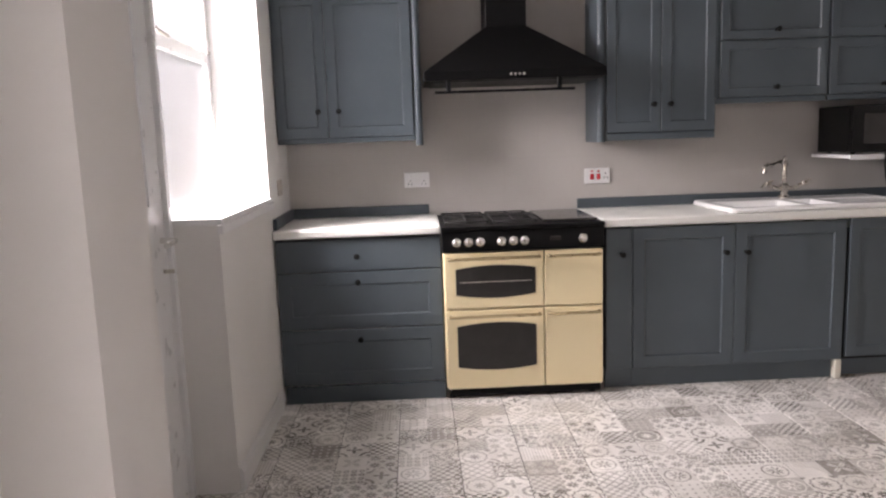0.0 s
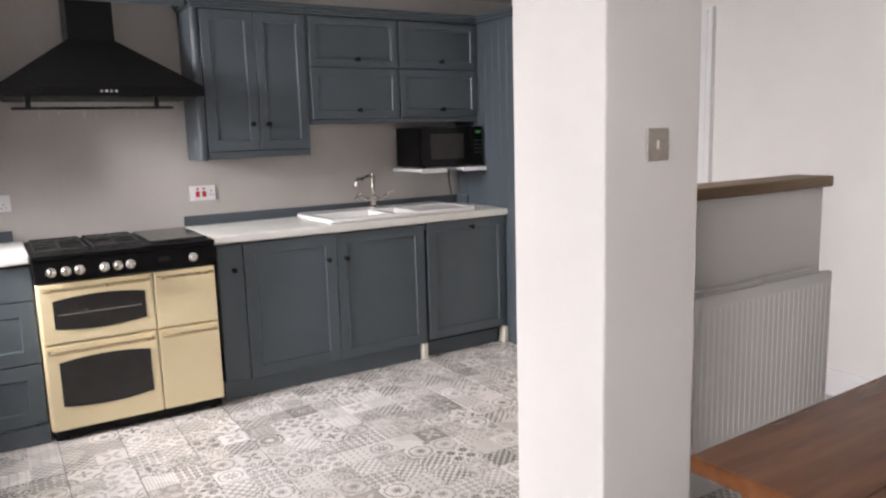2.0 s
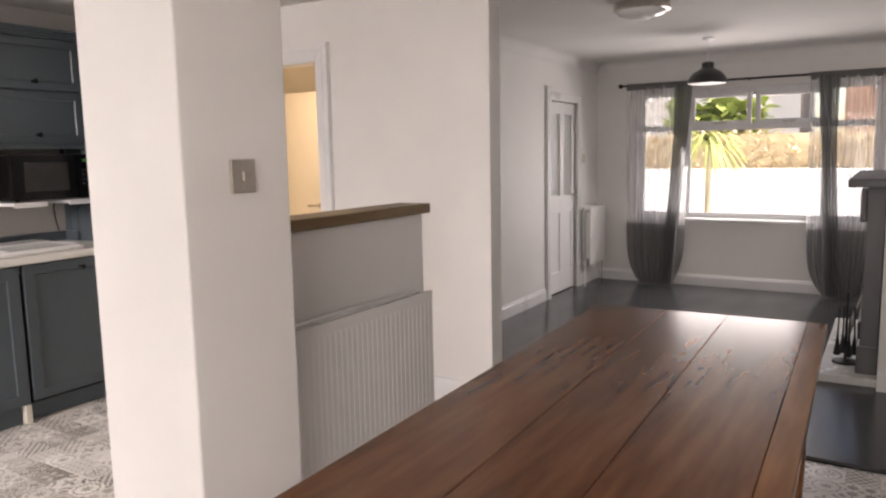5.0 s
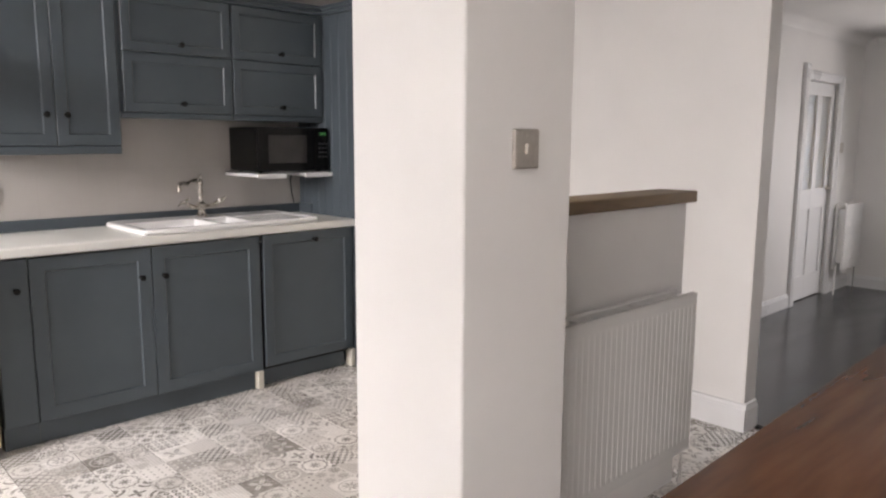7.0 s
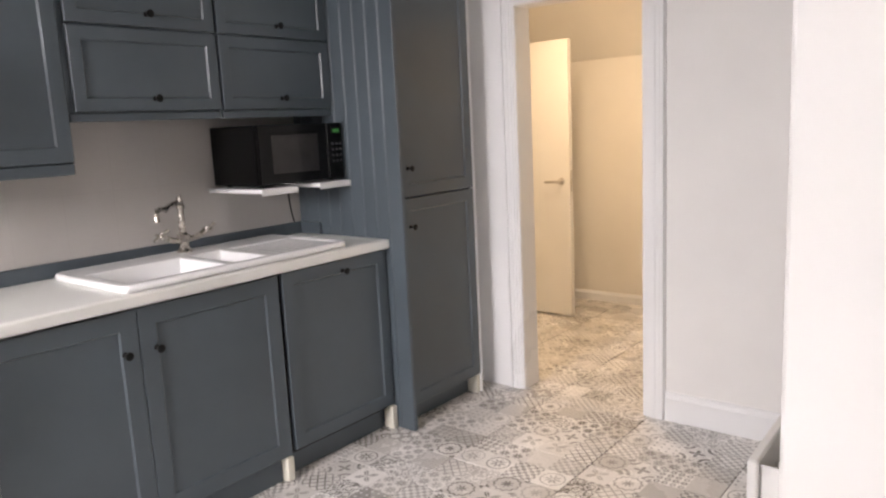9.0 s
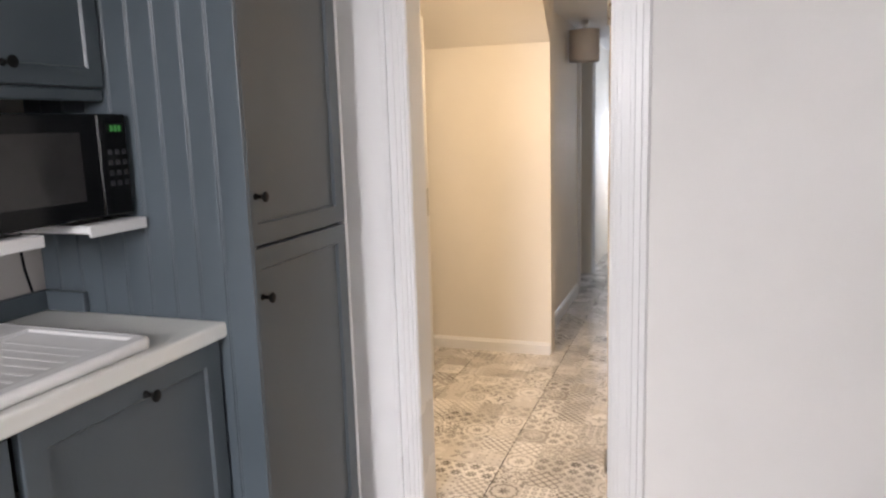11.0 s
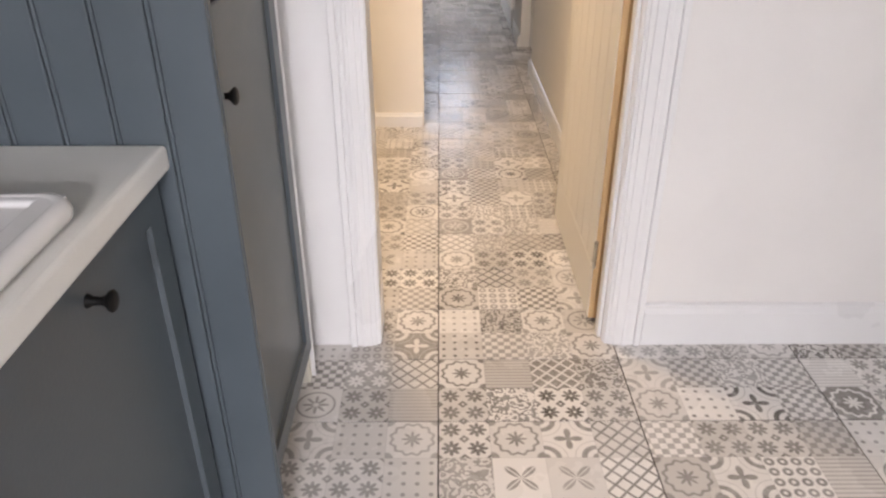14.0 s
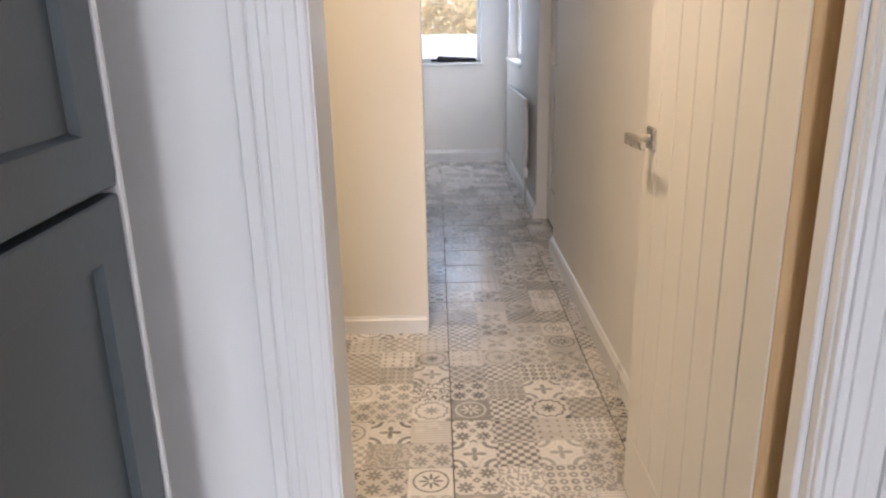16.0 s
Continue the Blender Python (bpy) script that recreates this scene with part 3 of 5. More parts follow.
# ---- doors, casings and windows ----
def lever(parent, x, y, z, ny, dx, mat, standout=0.05):
    """Lever handle on a rose; ny: the way that the door's face looks along y, dx: where the lever points."""
    rose = part("rose", lathe(bmesh.new(), [(0.026, 0), (0.026, 0.006), (0.022, 0.009)], Matrix.Translation((x, y, z)) @ Matrix.Rotation(radians(-90 * ny), 4, "X"), 18), mat, parent, "", True)
    pts = [(x, y, z), (x, y + ny * standout * 0.8, z), (x + dx * 0.02, y + ny * standout, z), (x + dx * 0.11, y + ny * standout, z - 0.004)]
    part("door_handle", tube(bmesh.new(), pts, 0.009, 10), mat, parent, "brushed metal lever handle", True)
    return rose


casing = structure("trim_door_kitchen", architrave(bmesh.new(), "y", 4.10, -1, 2.982, 3.648, 1.978, 0.090, 0.108), GLOSS, "white gloss moulded door casing", "door frame")
structure("trim_door_hall_side", architrave(bmesh.new(), "y", 4.222, 1, 2.915, 3.648, 1.978, 0.05), GLOSS, "white gloss moulded door casing", "door frame")
bm = bmesh.new()
box(bm, 4.098, 4.120, 2.913, 2.986, 0, 1.998, 0.002, 1), box(bm, 4.120, 4.160, 2.913, 2.996, 0, 1.998, 0.003, 1), box(bm, 4.160, 4.224, 2.913, 2.968, 0, 1.998), box(bm, 4.098, 4.224, 3.646, 3.672, 0, 1.998), box(bm, 4.098, 4.224, 2.986, 3.646, 1.976, 1.998)
structure("trim_door_lining", bm, GLOSS, "white gloss door lining", "door frame")


def groove_door(name, width, height, thick, boards, mat, label, at, turn):
    """Ledged cottage door: upright boards with grooves between, hinge at the local origin, leaf along +x, seen face towards +y."""
    d = thing(name, label, "door", "", at, turn)
    d["kind"] = "structure"
    part("core", cube(0.004, width - 0.004, -thick, -0.003, 0.002, height - 0.002), mat, d)
    for a in (0.0, width - 0.004):
        part("edge_strip", cube(a, a + 0.004, -thick, 0.0022, 0.0, height, 0.0008, 1), RAWWOOD, d, "unpainted pine door edge")
    step = width / boards
    for i in range(boards):
        part("board", cube(max(0.0042, i * step + 0.0022), min(width - 0.0042, (i + 1) * step - 0.0022), -0.006, 0.004, 0.178, height, 0.0022, 1), mat, d)
    part("bottom_rail", cube(0.0042, width - 0.0042, -0.006, 0.0045, 0, 0.1775, 0.0022, 1), mat, d)
    return d


hall_door = groove_door("door_1", 0.735, 1.955, 0.038, 7, DOORW, "off-white grooved cottage door with raw pine edge, standing open", (4.207, 3.006, 0.012), 0.0)
part("rose", cube(0.643, 0.693, 0.004, 0.013, 0.945, 0.995, 0.003, 2), STEEL, hall_door, "square metal rose")
bm = tube(bmesh.new(), [(0.668, 0.012, 0.97), (0.668, 0.058, 0.97)], 0.010, 12)
v = [bm.verts.new(p) for s, hh, t in ((0.682, 0.012, 0.0075), (0.62, 0.010, 0.006), (0.548, 0.0075, 0.004)) for p in ((s, 0.058 - t, 0.97 - hh), (s, 0.058 + t, 0.97 - hh), (s, 0.058 + t, 0.97 + hh), (s, 0.058 - t, 0.97 + hh))]
for r in (0, 4):
    for i in range(4):
        bm.faces.new((v[r + i], v[r + (i + 1) % 4], v[r + 4 + (i + 1) % 4], v[r + 4 + i]))
bm.faces.new(v[3::-1]), bm.faces.new(v[8:])
part("door_handle", bm, STEEL, hall_door, "tapered flat metal lever")
part("latch_plate", cube(0.7325, 0.737, -0.028, -0.010, 0.90, 1.06, 0.001, 1), STEEL, hall_door)
for z in (0.23, 1.72):
    part("hinge", lathe(bmesh.new(), [(0.006, -0.045), (0.006, 0.045)], Matrix.Translation((-0.006, 0.004, z)), 10), STEEL, hall_door)

plain_door = thing("door_2", "plain white flush door standing ajar in the hall", "door", "", (5.545, 4.86, 0.012), -93.5)
plain_door["kind"] = "structure"
part("leaf", cube(0, 0.74, -0.022, 0.022, 0, 1.945, 0.003), DOORW, plain_door)
lever(plain_door, 0.675, -0.022, 0.975, -1, -1, STEEL)
part("door_knob", lathe(bmesh.new(), [(0.012, 0), (0.012, 0.03), (0.022, 0.04), (0.016, 0.055)], Matrix.Translation((0.675, 0.022, 0.975)) @ Matrix.Rotation(radians(-90), 4, "X"), 14), STEEL, plain_door, "", True)
part("latch_plate", cube(0.739, 0.742, -0.01, 0.01, 0.9, 1.05, 0.0005, 1), STEEL, plain_door)


def panel_door(name, label, x0, x1, y, side, height):
    """Door with two tall glazed upper panels and two lower panels; its face looks along side * y."""
    d = thing(name, label, "door")
    d["kind"] = "structure"
    w = x1 - x0
    bm = bmesh.new()
    s = 0.095
    ya, yb = y - 0.02, y + 0.02
    mid = (x0 + x1) / 2
    for a, b in ((x0, x0 + s), (x1 - s, x1), (mid - 0.045, mid + 0.045)):
        box(bm, a, b, ya, yb, 0.012, height, 0.003, 1)
    for a, b in ((0.0135, 0.22), (0.80, 0.98), (height - 0.11, height - 0.0015)):
        box(bm, x0 + 0.002, x1 - 0.002, ya + 0.001, yb - 0.001, a, b, 0.003, 1)
    part("door_frame", bm, GLOSS, d)
    for a, b in ((x0 + s, mid - 0.045), (mid + 0.045, x1 - s)):
        part("lower_panel", cube(a - 0.004, b + 0.004, y - 0.007, y + 0.007, 0.21, 0.81, 0.003, 1), GLOSS, d)
        part("pane", cube(a - 0.004, b + 0.004, y - 0.003, y + 0.003, 0.97, height - 0.10), FROST_DOOR, d, "obscure glass pane")
    lever(d, x1 - 0.05, y + side * 0.02, 0.98, side, -1, STEEL)
    return d


panel_door("door_3", "white panelled door with two tall glass panes, closed", 7.095, 7.795, 2.785, -1, 1.88)
structure("trim_door_living", architrave(bmesh.new(), "x", 2.735, -1, 7.09, 7.77, 1.885, 0.075, 0.125), GLOSS, "white gloss door casing", "door frame")
structure("trim_door_side_room", architrave(bmesh.new(), "x", 3.66, -1, 7.75, 8.5, 2.0, 0.06), GLOSS, "white gloss door casing", "door frame")


def window(name, label, axis, at, lo, hi, z0, z1, uprights, rails, glass, frame_w=0.055, deep=0.06, lights=(), mat=None):
    """A framed window in the plane axis = at; uprights and rails are centre lines; lights: (lo, hi, z0, z1) sashes with frames."""
    wdw = thing(name, label, "window")
    wdw["kind"] = "structure"

    def bar(bm, a, b, c, d, extra=0.0):
        t0, t1 = at - deep / 2 - extra, at + deep / 2 + extra
        if axis == "x":
            return box(bm, t0, t1, a, b, c, d, 0.004, 1)
        return box(bm, a, b, t0, t1, c, d, 0.004, 1)

    bm = bmesh.new()
    bar(bm, lo, lo + frame_w, z0, z1), bar(bm, hi - frame_w, hi, z0, z1)
    bar(bm, lo + frame_w, hi - frame_w, z0, z0 + frame_w, -0.001), bar(bm, lo + frame_w, hi - frame_w, z1 - frame_w, z1, -0.001)
    part("window_frame", bm, mat or PVC, wdw)
    for u in uprights:
        part("mullion", bar(bmesh.new(), u - 0.03, u + 0.03, z0 + frame_w, z1 - frame_w, -0.002), mat or PVC, wdw)
    for a, b, z in rails:
        part("transom", bar(bmesh.new(), a, b, z - 0.03, z + 0.03, -0.004), mat or PVC, wdw)
    for a, b, c, d in lights:
        bm = bmesh.new()
        for q in ((a, a + 0.04, c, d), (b - 0.04, b, c, d), (a + 0.04, b - 0.04, c, c + 0.04), (a + 0.04, b - 0.04, d - 0.04, d)):
            bar(bm, *q, 0.008)
        part("sash", bm, mat or PVC, wdw)
    cuts = [(a, b, c, d) for a, b, c, d in glass]
    for a, b, c, d in cuts:
        g = part("pane", box(bmesh.new(), at - 0.004, at + 0.004, a, b, c, d) if axis == "x" else box(bmesh.new(), a, b, at - 0.004, at + 0.004, c, d), GLASS if name != "window_1" else FROST, wdw, "clear glass pane" if name != "window_1" else "hazy obscure glass pane")
        g.visible_shadow = False
    return wdw


w1 = window("window_1", "white framed kitchen window with two panes, bright with daylight", "x", -0.53, 2.93, 3.90, 1.06, 2.2, (), [(2.985, 3.845, 1.77)],
            [(2.98, 3.85, 1.11, 1.745), (2.98, 3.85, 1.795, 2.15)], 0.05, 0.06)
part("window_sill", cube(-0.50, -0.245, 2.925, 3.9, 1.06, 1.085, 0.004), GLOSS, w1, "white painted window sill")
part("sill_nosing", cube(-0.262, -0.238, 2.905, 3.9, 1.028, 1.062, 0.004), GLOSS, w1)
for y in (3.08, 3.66):
    part("window_catch", tube(bmesh.new(), [(-0.497, y, 1.80), (-0.475, y, 1.80), (-0.47, y + 0.05, 1.79), (-0.47, y + 0.12, 1.785)], 0.008, 8), STEEL, w1, "metal window catch", True)

back_door = thing("door_4", "white back door with lever handle, closed", "door")
back_door["kind"] = "structure"
part("leaf", wall_cells("y", -0.50, 0.05, 2.031, 2.899, 0.004, 2.089, [(2.16, 2.77, 1.15, 1.95)]), PVC, back_door)
part("frame", wall_cells("y", -0.52, 0.09, 2.0, 2.93, 0, 2.12, [(2.032, 2.898, -1, 2.088)]), PVC, back_door)
part("pane", cube(-0.478, -0.472, 2.155, 2.775, 1.145, 1.955), FROST, back_door, "obscure glass pane")
part("door_handle", tube(bmesh.new(), [(-0.45, 2.85, 1.02), (-0.40, 2.85, 1.02), (-0.393, 2.83, 1.02), (-0.393, 2.74, 1.015)], 0.011, 10), CHROME, back_door, "chrome lever handle", True)
part("key", cube(-0.45, -0.41, 2.848, 2.853, 0.90, 0.915, 0.001, 1), STEEL, back_door, "key in the lock")

# out of view; added so that daylight reaches the pillar and dining side
window("door_5", "white framed glazed garden doors, unseen, added to let in daylight", "x", -0.50, -0.75, 0.85, 0.0, 2.12, (0.05,), (), [(-0.69, 0.02, 0.06, 2.06), (0.08, 0.79, 0.06, 2.06)], 0.07)

liv = window("window_2", "wide white plastic window with top lights, bright garden behind", "x", 8.50, 0.08, 2.30, 0.70, 2.0, (0.52, 1.80), [(0.12, 2.26, 1.62)],
             [(0.13, 0.50, 0.75, 1.6), (0.54, 1.78, 0.75, 1.6), (1.82, 2.25, 0.75, 1.6), (0.13, 0.50, 1.64, 1.95), (0.55, 1.16, 1.64, 1.95), (1.20, 1.77, 1.64, 1.95), (1.82, 2.25, 1.64, 1.95)],
             0.05, 0.06, [(0.55, 1.155, 1.645, 1.955), (1.195, 1.775, 1.645, 1.955)])
part("window_sill", cube(8.34, 8.50, 0.04, 2.34, 0.672, 0.702, 0.006), GLOSS, liv, "white window sill board")
for y in (0.85, 1.48):
    part("window_catch", cube(8.44, 8.46, y - 0.06, y + 0.06, 1.655, 1.675, 0.004), STEEL, liv)

end = window("window_3", "small white framed corridor window with bright view", "x", 9.99, 3.10, 3.655, 0.885, 1.53, (), (), [(3.13, 3.63, 0.915, 1.505)], 0.034)
part("window_sill", cube(9.84, 9.965, 3.08, 3.655, 0.862, 0.885, 0.004), GLOSS, end)

side = window("window_4", "white framed corridor side window above the radiator", "y", 2.735 + 0.03, 8.76, 9.72, 0.92, 2.03, (), [(8.81, 9.67, 1.66)], [(8.80, 9.68, 0.97, 1.64), (8.80, 9.68, 1.68, 1.99)], 0.05)
for ob in side.children:
    ob.visible_shadow = True
part("window_sill", cube(8.74, 9.74, 2.80, 2.90, 0.90, 0.924, 0.004), GLOSS, side)

# ---- kitchen cabinets ----
def shaker(w, h, t=0.02, border=0.065, sink=0.008):
    """Framed door front: back face at local y = 0, front at y = -t, from (0, 0) to (w, h)."""
    bm = cube(0, w, -t, 0, 0, h)
    front = min(bm.faces, key=lambda f: f.calc_center_median().y)
    es = list(front.edges)
    bmesh.ops.bevel(bm, geom=es, offset=0.0025, segments=1, affect="EDGES")
    front = min(bm.faces, key=lambda f: (round(f.calc_center_median().y, 5), -f.calc_area()))
    b = min(border, w * 0.3, h * 0.3)
    bmesh.ops.inset_region(bm, faces=[front], thickness=b)
    bmesh.ops.inset_region(bm, faces=[front], thickness=0.0022, depth=-sink * 0.25)
    bmesh.ops.inset_region(bm, faces=[front], thickness=0.0050, depth=-sink * 0.75)
    return bm


def flat_front(w, h, t=0.02):
    return cube(0, w, -t, 0, 0, h, 0.0025, 1)


KNOB_PROFILE = [(0.0095, 0.0), (0.0085, 0.003), (0.0060, 0.007), (0.0055, 0.018), (0.0085, 0.024), (0.0140, 0.029), (0.0145, 0.032), (0.012, 0.0345), (0.005, 0.0355)]


def add_front(unit, kind, bm, x, y, z, knob, label=""):
    """A door or drawer front of a unit with its knob (x, z from the front's corner)."""
    d = part(kind, bm, SLATE, unit, label)
    d.location = (x, y, z)
    for kx, kz in [knob] if knob else []:
        k = part("knob", lathe(bmesh.new(), KNOB_PROFILE, Matrix.Rotation(radians(90), 4, "X"), 14), KNOB, d, "small black round knob", True)
        k.location = (kx, -0.02, kz)
    return d


YF = 3.925  # back of the base door fronts
YW = 4.49

drawers = thing("drawer_unit", "slate-grey base unit with three drawers beside the cooker", "cabinet")
part("body", cube(-0.252, 0.594, YF + 0.002, YW - 0.004, 0.092, 0.866), SLATE_IN, drawers)
part("plinth", cube(-0.240, 0.592, 3.886, 3.902, 0.002, 0.089), SLATE, drawers)
for z0, z1, fn in ((0.696, 0.858, flat_front), (0.394, 0.690, shaker), (0.092, 0.388, shaker)):
    add_front(drawers, "drawer", fn(0.842, z1 - z0) if z1 > 0.8 else fn(0.842, z1 - z0, 0.02, 0.095, 0.004), -0.250, YF, z0, (0.412, (z1 - z0) - 0.052 if z1 < 0.8 else 0.075))

narrow = thing("narrow_unit", "narrow slate-grey base unit beside the cooker", "cabinet")
part("body", cube(1.446, 1.588, YF + 0.002, YW - 0.004, 0.106, 0.866), SLATE_IN, narrow)
part("plinth", cube(1.446, 1.588, 3.925, 3.94, 0.002, 0.104), SLATE, narrow)
add_front(narrow, "door", flat_front(0.138, 0.754), 1.448, YF, 0.106, (0.082, 0.618))

sinku = thing("sink_unit", "slate-grey double-door base unit under the sink", "cabinet")
part("body", cube(1.590, 2.728, YF + 0.002, YW - 0.004, 0.106, 0.74), SLATE_IN, sinku)
part("plinth", cube(1.590, 2.680, 3.930, 3.945, 0.002, 0.104), SLATE, sinku)
add_front(sinku, "door", shaker(0.539, 0.754, 0.02, 0.085), 1.589, YF, 0.106, (0.484, 0.610))
add_front(sinku, "door", shaker(0.590, 0.754, 0.02, 0.085), 2.131, YF, 0.106, (0.055, 0.607))
part("plinth_end", cube(2.684, 2.718, 3.895, 3.95, 0.002, 0.104, 0.003, 1), CARDTAPE, sinku, "bare cream plinth end")

dish = thing("dishwasher", "built-in dishwasher behind a slate-grey door, standing slightly proud", "dishwasher")
part("body", cube(2.744, 3.340, YF + 0.004, YW - 0.03, 0.10, 0.74), RUBBER, dish)
part("plinth", cube(2.726, 3.31, 3.955, 3.97, 0.002, 0.105), SLATE, dish)
add_front(dish, "door", shaker(0.600, 0.745, 0.02, 0.075), 2.740, YF - 0.004, 0.120, (0.324, 0.698))
part("plinth_end", cube(3.314, 3.346, 3.89, 3.95, 0.002, 0.112, 0.003, 1), CARDTAPE, dish, "bare cream plinth end")

end_panel = thing("end_panel", "slate-grey tongue-and-groove end panel beside the fridge", "panel")
part("backing", cube(3.362, 3.374, 3.79, YW - 0.003, 0.0, 2.118), SLATE, end_panel)
joints = [3.79] + [3.875 + 0.079 * i for i in range(8)] + [YW - 0.003]
for y0, y1 in zip(joints, joints[1:]):
    part("board", cube(3.351, 3.363, y0 + 0.0015, y1 - 0.0075, 0.0, 2.118, 0.0025, 2), SLATE, end_panel)
    part("bead", lathe(bmesh.new(), [(0.0038, 0.0), (0.0038, 2.118)], Matrix.Translation((3.3555, y1 - 0.003, 0)), 8), SLATE, end_panel, "", True)

fridge = thing("fridge_housing", "tall slate-grey built-in fridge freezer with two doors", "fridge")
part("body", cube(3.378, 3.935, 3.846, YW - 0.004, 0.10, 2.118), SLATE_IN, fridge)
part("plinth", cube(3.378, 3.905, 3.89, 3.90, 0.002, 0.098), SLATE, fridge)
add_front(fridge, "door", shaker(0.553, 0.985, 0.02, 0.075, 0.009), 3.380, 3.842, 0.106, (0.055, 0.985 - 0.130))
add_front(fridge, "door", shaker(0.553, 1.015, 0.02, 0.075, 0.009), 3.380, 3.842, 1.099, (0.055, 0.130))
part("side_panel", cube(3.9365, 3.945, 3.8195, YW - 0.004, 0.002, 2.118, 0.002, 1), GLOSS, fridge, "white side panel")
part("plinth_end", cube(3.906, 3.936, 3.83, 3.89, 0.002, 0.098, 0.003, 1), CARDTAPE, fridge, "bare cream plinth end")

# wall units
YU = 4.212


def cornice(unit, x0, x1, y_front, z, end_l=False, end_r=False):
    bm = bmesh.new()
    for k, (d, h0, h1) in enumerate(((0.012, 0, 0.018), (0.024, 0.018, 0.034), (0.036, 0.034, 0.052))):
        box(bm, x0 - (d if end_l else 0), x1 + (d if end_r else 0), y_front - d, YW - 0.004, z + h0, z + h1, 0.003, 1)
    return part("cornice", bm, SLATE, unit)


up_l = thing("wall_cabinet", "slate-grey double-door wall cabinet", "cabinet", "wall cabinets")
part("body", cube(-0.255, 0.490, YU + 0.002, YW - 0.004, 1.372, 2.118), SLATE, up_l)
part("pelmet", cube(-0.255, 0.488, YU - 0.012, YU + 0.008, 1.345, 1.372, 0.004), SLATE, up_l)
add_front(up_l, "door", shaker(0.275, 0.740, 0.02, 0.07), -0.253, YU, 1.376, (0.228, 0.135))
add_front(up_l, "door", shaker(0.455, 0.740, 0.02, 0.07), 0.025, YU, 1.376, (0.058, 0.135))
part("end_post", lathe(bmesh.new(), [(0.020, 1.318), (0.020, 2.118)], Matrix.Translation((0.508, YU - 0.006, 0)), 18), SLATE, up_l, "rounded end post", True)
part("side_panel", cube(0.494, 0.512, YU, YW - 0.004, 1.318, 2.118, 0.002, 1), SLATE, up_l)
cornice(up_l, -0.255, 0.53, YU - 0.024, 2.119, False, True)

up_m = thing("wall_cabinet", "slate-grey double-door wall cabinet beside the cooker hood", "cabinet", "wall cabinets")
part("body", cube(1.520, 2.128, YU + 0.002, YW - 0.004, 1.346, 2.118), SLATE, up_m)
part("pelmet", cube(1.525, 2.128, YU - 0.014, YU + 0.008, 1.305, 1.346, 0.006), SLATE, up_m)
for x, kx in ((1.528, 0.252), (1.829, 0.042)):
    add_front(up_m, "door", shaker(0.297, 0.766, 0.02, 0.07), x, YU, 1.349, (kx, 0.145))
part("end_post", lathe(bmesh.new(), [(0.024, 1.300), (0.024, 2.118)], Matrix.Translation((1.500, YU - 0.002, 0)), 20), SLATE, up_m, "rounded end post", True)
part("side_panel", cube(1.480, 1.518, YU, YW - 0.004, 1.300, 2.118, 0.003, 1), SLATE, up_m)
cornice(up_m, 1.49, 2.128, YU - 0.024, 2.119, True, False)

for i, x in enumerate((2.150, 2.752)):
    u = thing("wall_cabinet", "slate-grey wall cabinet with two lift-up doors", "cabinet", "wall cabinets")
    part("body", cube(x - 0.016 if i == 0 else x, x + 0.594, YU + 0.002, YW - 0.004, 1.516, 2.118), SLATE, u)
    part("pelmet", cube(x - 0.016 if i == 0 else x, x + 0.594, YU - 0.010, YU + 0.008, 1.485, 1.516, 0.005), SLATE, u)
    add_front(u, "door", shaker(0.590, 0.295, 0.02, 0.06), x + 0.002, YU, 1.520, (0.300, 0.045))
    add_front(u, "door", shaker(0.590, 0.290, 0.02, 0.06), x + 0.002, YU, 1.824, (0.300, 0.045))
    cornice(u, x - 0.02, x + 0.594, YU - 0.024, 2.119)
top = thing("fridge_cornice", "slate-grey cornice over the tall fridge unit", "cornice")
cornice(top, 3.351, 3.946, 3.812, 2.119, True, True)
pel = thing("hood_bridge", "slate-grey cornice bridging the wall cabinets over the hood", "cornice")
part("board", cube(0.566, 1.452, YU - 0.03, YU - 0.01, 2.119, 2.171, 0.004), SLATE, pel)

# ---- worktops ----
wt = thing("worktop", "off-white laminate worktop over the drawer unit", "worktop", "worktops")
part("slab", cube(-0.256, 0.594, 3.882, YW - 0.003, 0.870, 0.914, 0.010, 3), WORKTOP, wt)
part("upstand", cube(-0.236, 0.55, 4.466, YW - 0.002, 0.915, 0.972, 0.003, 1), SLATE, wt, "slate-grey upstand")
part("upstand", cube(-0.257, -0.237, 3.93, YW - 0.002, 0.915, 0.972, 0.003, 1), SLATE, wt, "slate-grey upstand")
wt2 = thing("worktop", "off-white laminate worktop with an inset sink", "worktop", "worktops")
bm = bmesh.new()
SX0, SX1, SY0, SY1 = 2.09, 3.12, 3.90, 4.43
loops = []
for z in (0.914, 0.870):
    for a, b, c, d in ((1.428, 3.350, 3.882, YW - 0.003), (SX0 + 0.015, SX1 - 0.015, SY0 + 0.015, SY1 - 0.015)):
        loops.append([bm.verts.new(v) for v in ((a, c, z), (b, c, z), (b, d, z), (a, d, z))])
for k in range(4):
    q = (k + 1) % 4
    bm.faces.new((loops[0][k], loops[0][q], loops[1][q], loops[1][k])), bm.faces.new((loops[2][k], loops[3][k], loops[3][q], loops[2][q]))
    bm.faces.new((loops[0][k], loops[2][k], loops[2][q], loops[0][q])), bm.faces.new((loops[1][k], loops[1][q], loops[3][q], loops[3][k]))
rim = [e for e in bm.edges if all(v in loops[0] + loops[2] for v in e.verts) and abs(e.verts[0].co.z - e.verts[1].co.z) < 1e-4]
bmesh.ops.bevel(bm, geom=rim, offset=0.009, segments=3, profile=0.5, affect="EDGES")
part("slab", bm, WORKTOP, wt2)
